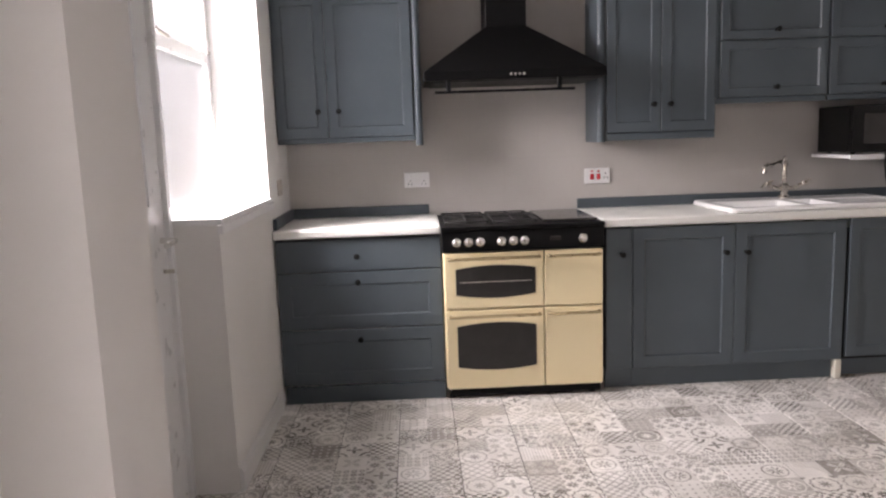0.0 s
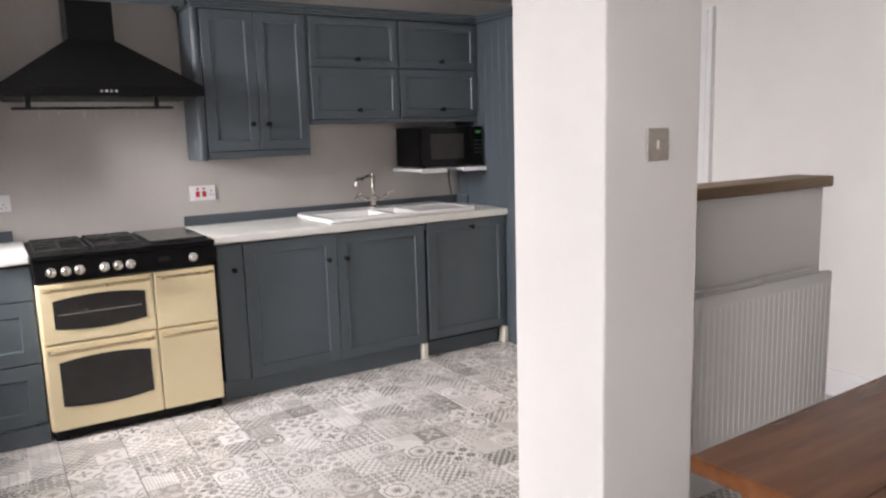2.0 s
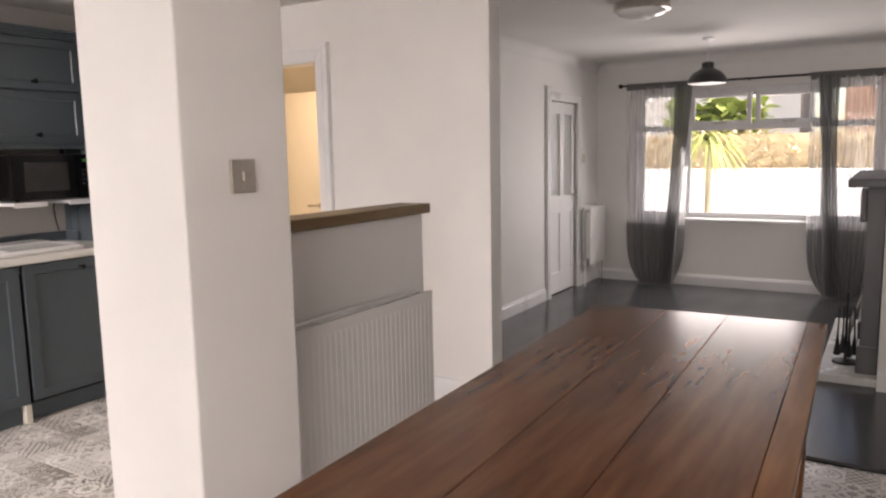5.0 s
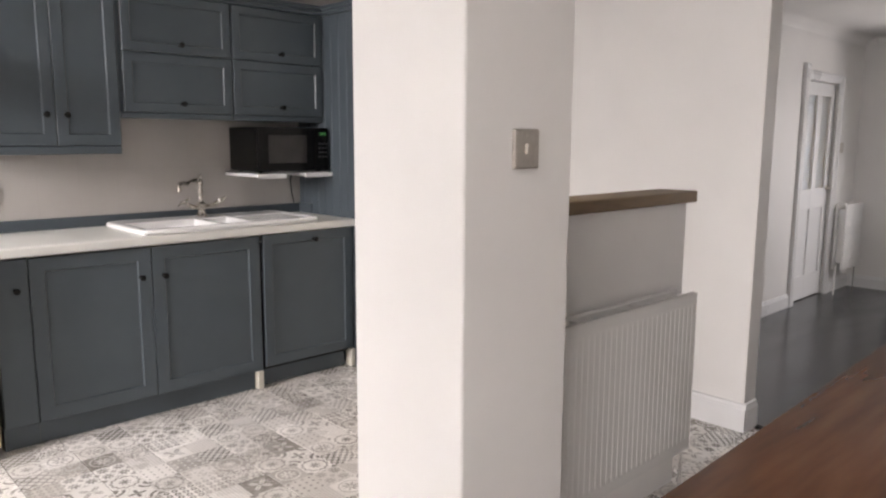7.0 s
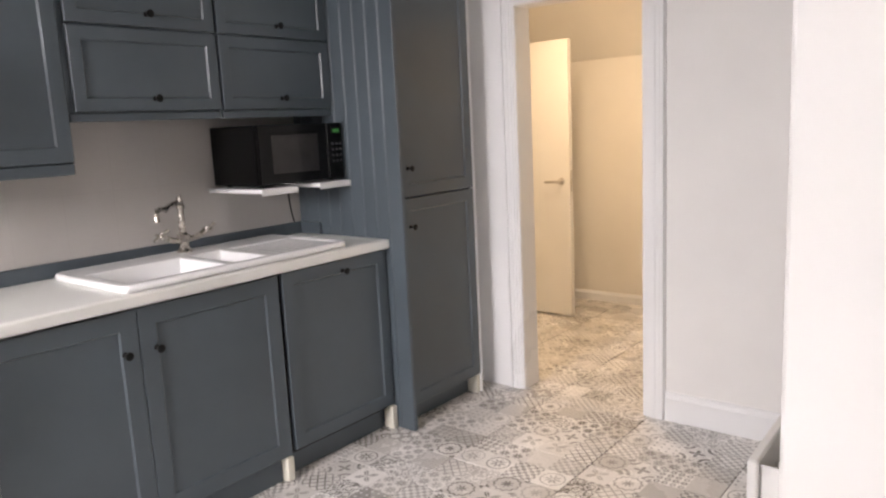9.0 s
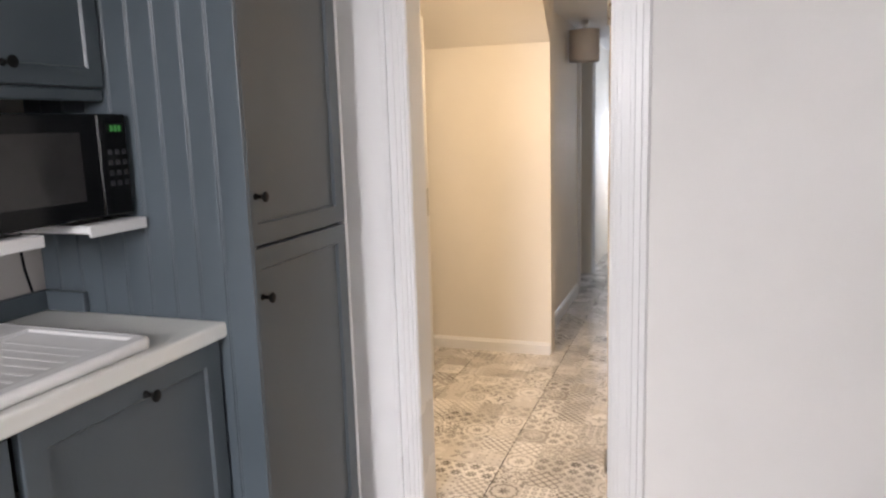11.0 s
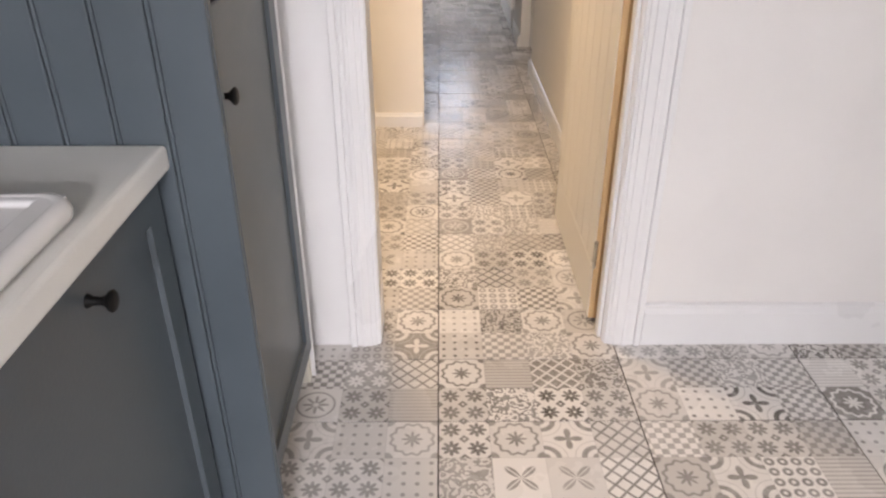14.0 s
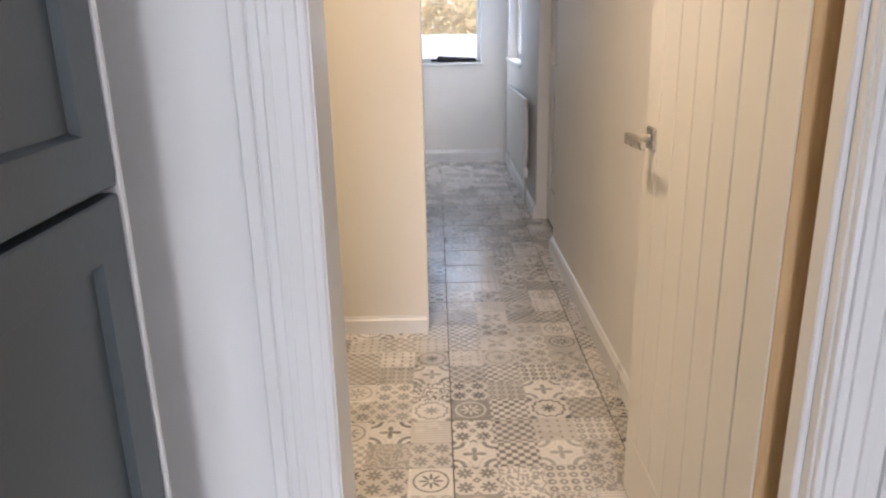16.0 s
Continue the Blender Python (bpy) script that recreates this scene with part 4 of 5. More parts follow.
part("upstand", cube(1.425, 3.35, 4.466, YW - 0.002, 0.915, 0.972, 0.003, 1), SLATE, wt2, "slate-grey upstand")
part("upstand", cube(3.330, 3.350, 4.33, 4.465, 0.915, 0.972, 0.003, 1), SLATE, wt2, "slate-grey upstand")


# ---- sink and tap ----
def sink():
    s = thing("kitchen_sink", "white ceramic one and a half bowl sink with drainer", "sink", "", (0, 0, 0.9145))
    bm = bmesh.new()
    xs = [SX0 + 0.014, SX0 + 0.05, SX0 + 0.43, SX0 + 0.47, SX0 + 0.62, SX0 + 0.66, SX1 - 0.03, SX1 - 0.014]
    ys = [SY0 + 0.014, SY0 + 0.045, SY0 + 0.36, SY1 - 0.014]
    depth = {(1, 1): -0.17, (3, 1): -0.11, (5, 1): 0.020}
    z = 0.027
    for i, (a, b) in enumerate(zip(xs, xs[1:])):
        for j, (c, d) in enumerate(zip(ys, ys[1:])):
            if (i, j) in depth:
                zd = depth[i, j]
                q = 0.02 if zd < 0 else 0.004
                top = [bm.verts.new(v) for v in ((a, c, z), (b, c, z), (b, d, z), (a, d, z))]
                low = [bm.verts.new(v) for v in ((a + q, c + q, zd), (b - q, c + q, zd), (b - q, d - q, zd), (a + q, d - q, zd))]
                for k in range(4):
                    bm.faces.new((top[k], top[(k + 1) % 4], low[(k + 1) % 4], low[k]))
                bm.faces.new(low)
            else:
                bm.faces.new([bm.verts.new(v) for v in ((a, c, z), (b, c, z), (b, d, z), (a, d, z))])
    rim = [(xs[0], ys[0]), (xs[-1], ys[0]), (xs[-1], ys[-1]), (xs[0], ys[-1])]
    for k in range(4):
        (a, b), (c, d) = rim[k], rim[(k + 1) % 4]
        bm.faces.new([bm.verts.new(v) for v in ((a, b, z), (c, d, z), (c, d, 0), (a, b, 0))])
    bmesh.ops.remove_doubles(bm, verts=bm.verts, dist=1e-5)
    sharp = [e for e in bm.edges if len(e.link_faces) == 2 and e.calc_face_angle(0) > 0.6]
    bmesh.ops.bevel(bm, geom=sharp, offset=0.013, segments=3, profile=0.5, affect="EDGES", clamp_overlap=True)
    part("basin", bm, CERAMIC, s, "", True)
    q = 0.045
    edge = []
    for cx, cy, a in ((SX1 - q, SY1 - q, 0), (SX0 + q, SY1 - q, 90), (SX0 + q, SY0 + q, 180), (SX1 - q, SY0 + q, 270)):
        edge += arc((cx, cy, 0.0145), q - 0.014, a, a + 90, "xy", 6)
    part("rim", tube(bmesh.new(), edge + edge[:2], 0.0142, 12), CERAMIC, s, "fat rounded ceramic rim", True)
    for i in range(6):
        x = SX0 + 0.70 + i * 0.042
        part("drainer_rib", cube(x, x + 0.012, SY0 + 0.07, SY0 + 0.34, 0.0195, 0.0205, 0.0004, 1), CERAMIC, s)
    for x in (SX0 + 0.24, SX0 + 0.545):
        zb = -0.17 if x < SX0 + 0.4 else -0.11
        part("waste", lathe(bmesh.new(), [(0.04, zb), (0.04, zb + 0.004), (0.03, zb + 0.004), (0.026, zb + 0.001)], Matrix.Translation((x, SY0 + 0.2, 0)), 18), CHROME, s, "chrome waste", True)
    return s


sink()
tap = thing("kitchen_tap", "brushed nickel two-handle swan-neck kitchen mixer tap", "tap", "", (2.615, 4.372, 0.9415))
tap.scale = (1.12, 1.12, 1.12)
part("base", lathe(bmesh.new(), [(0.030, 0), (0.030, 0.006), (0.020, 0.015), (0.018, 0.05), (0.024, 0.058), (0.024, 0.066), (0.013, 0.075), (0.011, 0.16), (0.016, 0.165), (0.016, 0.175), (0.010, 0.182), (0.013, 0.20), (0.004, 0.215)], Matrix(), 18), PEWTER, tap, "", True)
part("spout", tube(bmesh.new(), [(0, 0, 0.185), (-0.04, -0.025, 0.187), (-0.07, -0.045, 0.182), (-0.10, -0.065, 0.172), (-0.125, -0.08, 0.178), (-0.145, -0.093, 0.176), (-0.155, -0.10, 0.160), (-0.157, -0.102, 0.135)], 0.010, 12), PEWTER, tap, "", True)
for sx in (-1, 1):
    part("arm", tube(bmesh.new(), [(0, 0, 0.045), (sx * 0.05, -0.01, 0.050), (sx * 0.085, -0.015, 0.068)], 0.011, 10), PEWTER, tap, "", True)
    h = bmesh.new()
    tube(h, [(sx * 0.098 - 0.03, -0.018, 0.076 - 0.018), (sx * 0.098 + 0.03, -0.018, 0.076 + 0.018)], 0.0065, 8)
    tube(h, [(sx * 0.098, -0.05, 0.076), (sx * 0.098, 0.014, 0.076)], 0.0065, 8)
    lathe(h, [(0.012, -0.012), (0.014, 0), (0.010, 0.014)], Matrix.Translation((sx * 0.094, -0.018, 0.074)), 12)
    part("cross_handle", h, PEWTER, tap, "", True)


# ---- range cooker ----
def cooker():
    c = thing("range_cooker", "cream range cooker with black hob and glass oven doors", "cooker")
    x0, x1, yf = 0.600, 1.420, 3.842
    part("body", cube(x0, x1, yf + 0.022, 4.46, 0.058, 0.77, 0.003, 1), CREAM, c)
    part("kick_panel", cube(x0 + 0.02, x1 - 0.01, yf + 0.03, yf + 0.05, 0.012, 0.058), BLACK, c)
    for x in (x0 + 0.03, x1 - 0.05):
        for y in (yf + 0.06, 4.40):
            part("foot", lathe(bmesh.new(), [(0.018, 0.0), (0.018, 0.01), (0.012, 0.015), (0.012, 0.058)], Matrix.Translation((x, y, 0)), 12), BLACK, c)
    xm = 1.112

    def oven_door(a, b, z0, z1, glass):
        d = part("door", cube(a, b, yf, yf + 0.02, z0, z1, 0.005, 2), CREAM, c)
        if glass:
            bm = bmesh.new()
            gx0, gx1, gz0, gz1 = a + 0.055, b - 0.04, z0 + (0.055 if z1 - z0 < 0.35 else 0.10), z1 - 0.065
            bow = 0.018
            n = 14
            outline = []
            for i in range(n + 1):
                s = i / n
                outline.append((gx0 + (gx1 - gx0) * s, gz1 - bow + 4 * bow * s * (1 - s)))
            for i in range(n + 1):
                s = 1 - i / n
                outline.append((gx0 + (gx1 - gx0) * s, gz0 + bow - 4 * bow * s * (1 - s)))
            vs = [bm.verts.new((x, yf - 0.003, z)) for x, z in outline]
            f = bm.faces.new(vs)
            bmesh.ops.inset_region(bm, faces=[f], thickness=0.006, depth=0.0015)
            r = bmesh.ops.extrude_edge_only(bm, edges=[e for e in bm.edges if e.is_boundary])
            bmesh.ops.translate(bm, verts=[v for v in r["geom"] if isinstance(v, bmesh.types.BMVert)], vec=(0, 0.005, 0))
            part("oven_glass", bm, DARKGLASS, d, "dark smoked oven glass")
            if z1 - z0 < 0.35:
                part("shelf_line", cube(gx0 + 0.02, gx1 - 0.02, yf - 0.0052, yf - 0.0036, (gz0 + gz1) / 2 - 0.003, (gz0 + gz1) / 2 + 0.001), STEEL, d)
        zc = z1 - 0.026
        hb = bmesh.new()
        tube(hb, [(a + 0.022, yf, zc), (a + 0.022, yf - 0.026, zc), (a + 0.034, yf - 0.034, zc), (b - 0.034, yf - 0.034, zc), (b - 0.022, yf - 0.026, zc), (b - 0.022, yf, zc)], 0.008, 10)
        part("handle", hb, BRASS, d, "antique brass bar handle", True)

    oven_door(x0 + 0.006, xm - 0.003, 0.484, 0.772, True)
    oven_door(xm + 0.003, x1 - 0.004, 0.484, 0.772, False)
    oven_door(x0 + 0.006, xm - 0.003, 0.058, 0.474, True)
    oven_door(xm + 0.003, x1 - 0.004, 0.058, 0.474, False)
    part("control_panel", cube(x0 - 0.003, x1 + 0.003, yf - 0.004, yf + 0.06, 0.778, 0.888, 0.006, 2), BLACK, c)
    part("hob_top", cube(x0 - 0.006, x1 + 0.006, yf - 0.012, 4.462, 0.886, 0.908, 0.006, 2), BLACK, c, "black enamel hob top")
    for dx in (0.070, 0.132, 0.190, 0.298, 0.358, 0.415, 0.712):
        k = bmesh.new()
        m = Matrix.Translation((x0 + dx, yf - 0.004, 0.828)) @ Matrix.Rotation(radians(90), 4, "X")
        lathe(k, [(0.023, 0), (0.023, 0.005), (0.017, 0.009), (0.0165, 0.028), (0.013, 0.031)], m, 18)
        kb = part("knob", k, CHROME, c, "chrome control knob", True)
        bar = cube(x0 + dx - 0.004, x0 + dx + 0.004, yf - 0.040, yf - 0.03, 0.812, 0.845, 0.002, 1)
        part("grip", bar, STEEL, kb)
    part("clock", cube(x0 + 0.545, x0 + 0.60, yf - 0.0062, yf - 0.003, 0.822, 0.846, 0.001, 1), DARKGLASS, c)
    # burners and pan supports, with a plain griddle plate to one side
    for bx, by, r in ((0.73, 4.02, 0.045), (0.73, 4.28, 0.035), (0.98, 4.02, 0.035), (0.98, 4.28, 0.05)):
        part("burner", lathe(bmesh.new(), [(r * 1.25, 0.908), (r * 1.25, 0.911), (r, 0.912), (r, 0.916), (r * 0.8, 0.919)], Matrix.Translation((bx, by, 0)), 20), IRON, c, "", True)
    for gx in (0.73, 0.98):
        g = bmesh.new()
        for y in (3.925, 4.15, 4.385):
            box(g, gx - 0.11, gx + 0.11, y - 0.005, y + 0.005, 0.917, 0.926, 0.002, 1)
        for x in (gx - 0.11, gx, gx + 0.11):
            box(g, x - 0.005, x + 0.005, 3.922, 4.388, 0.9172, 0.9262, 0.002, 1)
        for x in (gx - 0.108, gx + 0.108):
            for y in (3.927, 4.383):
                box(g, x - 0.005, x + 0.005, y - 0.005, y + 0.005, 0.908, 0.918)
        part("pan_support", g, IRON, c, "cast iron pan support")
    part("griddle", cube(1.125, 1.405, 3.90, 4.40, 0.909, 0.922, 0.005, 2), DARKGLASS, c, "black glass cover plate")
    return c


cooker()

# ---- cooker hood ----
hood = thing("cooker_hood", "black pyramid cooker hood with utensil rail", "cooker hood")
hx0, hx1, hy0 = 0.545, 1.475, 4.00
bm = bmesh.new()
base = [(hx0, hy0), (hx1, hy0), (hx1, 4.486), (hx0, 4.486)]
neck = [(0.885, 4.245), (1.105, 4.245), (1.105, 4.486), (0.885, 4.486)]
rings = []
for t in range(9):
    s = t / 8
    e = s ** 0.82
    rings.append([bm.verts.new((a + (c - a) * s, b + (d - b) * s, 1.690 + 0.245 * s)) for (a, b), (c, d) in zip(base, neck)])
for a, b in zip(rings, rings[1:]):
    for i in range(4):
        bm.faces.new((a[i], a[(i + 1) % 4], b[(i + 1) % 4], b[i]))
part("canopy", bm, BLACK, hood, "", True)
part("rim", cube(hx0 - 0.004, hx1 + 0.004, hy0 - 0.004, 4.486, 1.640, 1.692, 0.004, 1), BLACK, hood)
part("filter", cube(hx0 + 0.03, hx1 - 0.03, hy0 + 0.03, 4.45, 1.634, 1.641), IRON, hood, "dark grease filter")
part("chimney", cube(0.885, 1.105, 4.245, 4.486, 1.93, CH - 0.002, 0.003, 1), BLACK, hood)
for i in range(4):
    part("button", lathe(bmesh.new(), [(0.007, 0), (0.007, 0.004)], Matrix.Translation((0.985 + i * 0.022, hy0 - 0.004, 1.664)) @ Matrix.Rotation(radians(90), 4, "X"), 12), CHROME, hood, "small chrome push button")
part("rail", tube(bmesh.new(), [(hx0 + 0.05, hy0 + 0.01, 1.583), (hx1 - 0.16, hy0 + 0.01, 1.583)], 0.007, 10), BLACK, hood, "black utensil rail", True)
for x in (hx0 + 0.12, hx1 - 0.24):
    part("bracket", cube(x - 0.012, x + 0.012, hy0 + 0.002, hy0 + 0.020, 1.580, 1.642, 0.003, 1), BLACK, hood)
for x in (0.71, 0.79, 0.90, 0.955, 1.10, 1.14):
    hk = tagged(new("utensil_hook", finish("utensil_hook", tube(bmesh.new(), [(x, hy0 + 0.004, 1.584), (x, hy0 + 0.006, 1.593), (x, hy0 + 0.014, 1.594), (x, hy0 + 0.019, 1.583), (x, hy0 + 0.018, 1.555)] + arc((x, hy0 + 0.010, 1.553), 0.008, 0, -180, "yz", 6), 0.0018, 6), STEEL, True)), "small steel hook on the utensil rail", "hook", "utensil hooks")

# ---- microwave on brackets ----
for x in (2.83, 3.15):
    b = thing("microwave_bracket", "white wall bracket carrying the microwave", "bracket", "microwave brackets")
    part("arm", cube(x, x + 0.19, 4.10, 4.486, 1.166, 1.186, 0.004, 1), PVC, b)
    part("lip", cube(x, x + 0.19, 4.094, 4.102, 1.158, 1.1855, 0.002, 1), PVC, b)
mw = thing("microwave", "black microwave oven with glass door on wall brackets", "microwave", "", (2.850, 4.125, 1.1875))
part("case", cube(0, 0.485, 0.022, 0.335, 0.008, 0.265, 0.006, 2), GLOSSBLACK, mw)
part("door", cube(0.002, 0.385, 0.0, 0.021, 0.010, 0.263, 0.004, 1), GLOSSBLACK, mw)
part("window", cube(0.07, 0.33, -0.002, 0.002, 0.055, 0.220, 0.002, 1), DARKGLASS, mw, "dark glass window")
cp = part("control_panel", cube(0.387, 0.484, 0.0, 0.021, 0.010, 0.263, 0.004, 1), GLOSSBLACK, mw)
n = Nodes("display_green")
DISPLAY = n.done((0.02, 0.1, 0.02), 0.3, 0.0, Emission_Color=(0.15, 0.9, 0.2, 1.0), Emission_Strength=0.05)
part("display", cube(0.410, 0.470, -0.0015, 0.002, 0.215, 0.240), BLACK, cp)
for i in range(3):
    part("digit", cube(0.425 + i * 0.013, 0.434 + i * 0.013, -0.0025, -0.001, 0.220, 0.235), DISPLAY, cp, "lit green digit")
for r in range(4):
    for q in range(3):
        part("key", cube(0.412 + q * 0.024, 0.427 + q * 0.024, -0.001, 0.002, 0.085 + r * 0.026, 0.097 + r * 0.026, 0.001, 1), PENDANT, cp)
for x in (0.05, 0.45):
    for y in (0.06, 0.29):
        part("foot", lathe(bmesh.new(), [(0.012, -0.001), (0.012, 0.010)], Matrix.Translation((x, y, 0)), 10), RUBBER, mw)
cable = tagged(new("power_cable", finish("power_cable", tube(bmesh.new(), [(3.27, 4.44, 1.19), (3.275, 4.475, 1.12), (3.285, 4.478, 1.04), (3.30, 4.478, 0.975)], 0.004, 6), BLACK, True)), "thin black power cable hanging below the microwave", "cable")


# ---- sockets and switches ----
def plate(name, label, category, bm_fn, at, turn, w, h, mat):
    s = thing(name, label, category, "", at, turn)
    part("plate", cube(-w / 2, w / 2, -0.010, 0, -h / 2, h / 2, 0.003, 2), mat, s)
    bm_fn(s)
    return s


def double_socket(s):
    for x in (-0.04, 0.04):
        part("rocker", cube(x - 0.008, x + 0.008, -0.0135, -0.009, 0.008, 0.034, 0.0015, 1), PVC, s)
        for dx, dz in ((0, -0.006), (-0.011, -0.024), (0.011, -0.024)):
            part("pin_hole", cube(x + dx - 0.002, x + dx + 0.002, -0.0106, -0.0095, dz - 0.004, dz + 0.004), RUBBER, s)


def cooker_switch(s):
    for x in (-0.030, 0.008):
        part("rocker", cube(x - 0.011, x + 0.011, -0.0145, -0.009, -0.022, 0.012, 0.002, 1), RED, s, "red rocker switch")
        part("neon", cube(x - 0.007, x + 0.007, -0.012, -0.009, 0.021, 0.031, 0.001, 1), RED, s)
    for dx, dz in ((0.050, 0.012), (0.042, -0.012), (0.060, -0.012)):
        part("pin_hole", cube(dx - 0.0025, dx + 0.0025, -0.0106, -0.0095, dz - 0.005, dz + 0.005), RUBBER, s)


def one_rocker(s):
    part("rocker", cube(-0.007, 0.007, -0.016, -0.009, -0.012, 0.012, 0.002, 1), GREYPLATE, s)
    for z in (-0.03, 0.03):
        part("screw", lathe(bmesh.new(), [(0.003, 0), (0.002, 0.001)], Matrix.Translation((0, -0.010, z)) @ Matrix.Rotation(radians(90), 4, "X"), 8), STEEL, s)


plate("wall_socket", "white double wall socket over the worktop", "socket", double_socket, (0.485, 4.488, 1.117), 0, 0.148, 0.088, PVC)
plate("cooker_switch", "white cooker switch with red rockers", "switch", cooker_switch, (1.545, 4.488, 1.103), 0, 0.150, 0.090, PVC)
plate("light_switch", "brushed steel light switch on the pillar", "switch", one_rocker, (2.010, 1.438, 1.368), 0, 0.084, 0.088, GREYPLATE)
plate("wall_plate", "small grey wall plate beside the kitchen window", "switch", one_rocker, (-0.258, 4.16, 1.12), 90, 0.086, 0.086, GREYPLATE)
plate("light_switch", "pale light switch on the living room wall", "switch", one_rocker, (7.93, 2.733, 1.33), 0, 0.10, 0.09, GREYPLATE)


# ---- radiators and ledge ----
def radiator(label, length, height, panels, at, turn, flutes=True, covers=True):
    """Panel radiator: local x along it, front face towards -y, base at z = 0."""
    r = thing("radiator", label, "radiator", "", at, turn)
    for k in range(panels):
        y0 = k * 0.075
        bm = bmesh.new()
        if flutes and k == 0:
            n = int(length / 0.030)
            w = length / n
            prof = []
            for i in range(n):
                prof += [(i * w, 0.0), (i * w + w * 0.30, 0.0), (i * w + w * 0.40, 0.0017), (i * w + w * 0.90, 0.0017)]
            prof.append((length, 0.0))
            prev = None
            zs = (0.0, 0.035, 0.05, height - 0.05, height - 0.035, height)
            for x, d in prof:
                col = [bm.verts.new((x, y0 + (0 if i in (0, 1, 4, 5) else d), z)) for i, z in enumerate(zs)]
                if prev:
                    for i in range(5):
                        bm.faces.new((prev[i], col[i], col[i + 1], prev[i + 1]))
                prev = col
            box(bm, 0, length, y0 + 0.012, y0 + 0.022, 0, height)
        else:
            box(bm, 0, length, y0, y0 + 0.02, 0, height, 0.004, 1)
        part("panel", bm, RADI, r)
    if panels > 1:
        for x in (0.012, length - 0.016) if covers else ():
            part("side_cover", cube(x, x + 0.004, 0.0215, 0.0745, 0.03, height - 0.01), RADI, r)
        for i in range(1, 3):
            part("bar", cube(length * i / 3 - 0.006, length * i / 3 + 0.006, 0.0215, 0.0745, height - 0.016, height - 0.006, 0.002, 1), RADI, r)
        bm = bmesh.new()
        m = int(length / 0.05)
        for i in range(m):
            box(bm, length * (i + 0.5) / m - 0.0015, length * (i + 0.5) / m + 0.0015, 0.024, 0.072, 0.06, height - 0.05)
        part("convector", bm, RADI, r)["kind"] = "stuff"
    depth = 0.02 + (panels - 1) * 0.075
    for x in (length * 0.18, length * 0.82):
        part("wall_bracket", cube(x - 0.015, x + 0.015, depth + 0.001, depth + 0.034, 0.08, height - 0.08), RADI, r)
    for x in (-0.03, length + 0.03):
        part("pipe", tube(bmesh.new(), [(x, depth * 0.5, -at[2] + 0.004), (x, depth * 0.5, 0.03), (x - math.copysign(0.03, x), depth * 0.5, 0.045)], 0.0075, 8), CHROME if x > 0 else RADI, r, "", True)
    part("valve", lathe(bmesh.new(), [(0.014, 0.02), (0.017, 0.03), (0.017, 0.075), (0.012, 0.085)], Matrix.Translation((length + 0.03, depth * 0.5, 0)), 14), PVC, r, "white radiator valve", True)
    return r


radiator("cream panel radiator on the low dividing wall, dining side", 1.00, 0.600, 2, (2.215, 1.618, 0.24), 0)
radiator("white double-panel radiator on the kitchen side of the low wall", 1.05, 0.58, 2, (3.30, 2.010, 0.20), 181.5, False)
radiator("white radiator on the living room wall beside the door", 0.44, 0.60, 2, (7.83, 2.60, 0.23), 0, False, False)
radiator("white radiator on the corridor wall", 1.10, 0.53, 1, (9.10, 2.935, 0.22), 180, False)

ledge = tagged(new("ledge", finish("ledge", cube(2.195, 3.388, 1.728, 1.893, 1.154, 1.197, 0.006, 2), OAK)), "oak ledge on top of the low dividing wall", "ledge")

# ---- dining table ----
def dining_table():
    t = thing("dining_table", "long reddish-brown wooden dining table with a glossy plank top", "table", "", (2.632, 0.562, 0), 1.7)
    L, W, z = 2.03, 0.885, 0.757
    cuts = [-W / 2, -0.375, -0.09, 0.147, W / 2]
    for a, b in zip(cuts, cuts[1:]):
        part("plank", cube(-L / 2, L / 2, a + 0.0004, b - 0.0004, z - 0.036, z, 0.002, 1), MAHOG if a > -0.4 else MAHOG_LITE, t)
    for s in (-1, 1):
        part("apron", cube(-L / 2 + 0.16, L / 2 - 0.16, s * (W / 2 - 0.085) - 0.011, s * (W / 2 - 0.085) + 0.011, z - 0.145, z - 0.037, 0.002, 1), MAHOG, t)
        part("apron", cube(s * (L / 2 - 0.155) - 0.011, s * (L / 2 - 0.155) + 0.011, -W / 2 + 0.10, W / 2 - 0.10, z - 0.145, z - 0.037, 0.002, 1), MAHOG, t)
        for q in (-1, 1):
            bm = cube(-0.042, 0.042, -0.042, 0.042, z - 0.165, z - 0.037, 0.003, 1)
            lathe(bm, [(0.026, 0.0), (0.030, 0.03), (0.022, 0.05), (0.034, 0.09), (0.040, 0.30), (0.036, 0.48), (0.028, 0.52), (0.040, 0.555), (0.034, z - 0.165)], Matrix(), 16)
            leg = part("leg", bm, MAHOG, t, "turned wooden leg")
            leg.location = (s * (L / 2 - 0.155), q * (W / 2 - 0.085), 0)
    return t


dining_table()


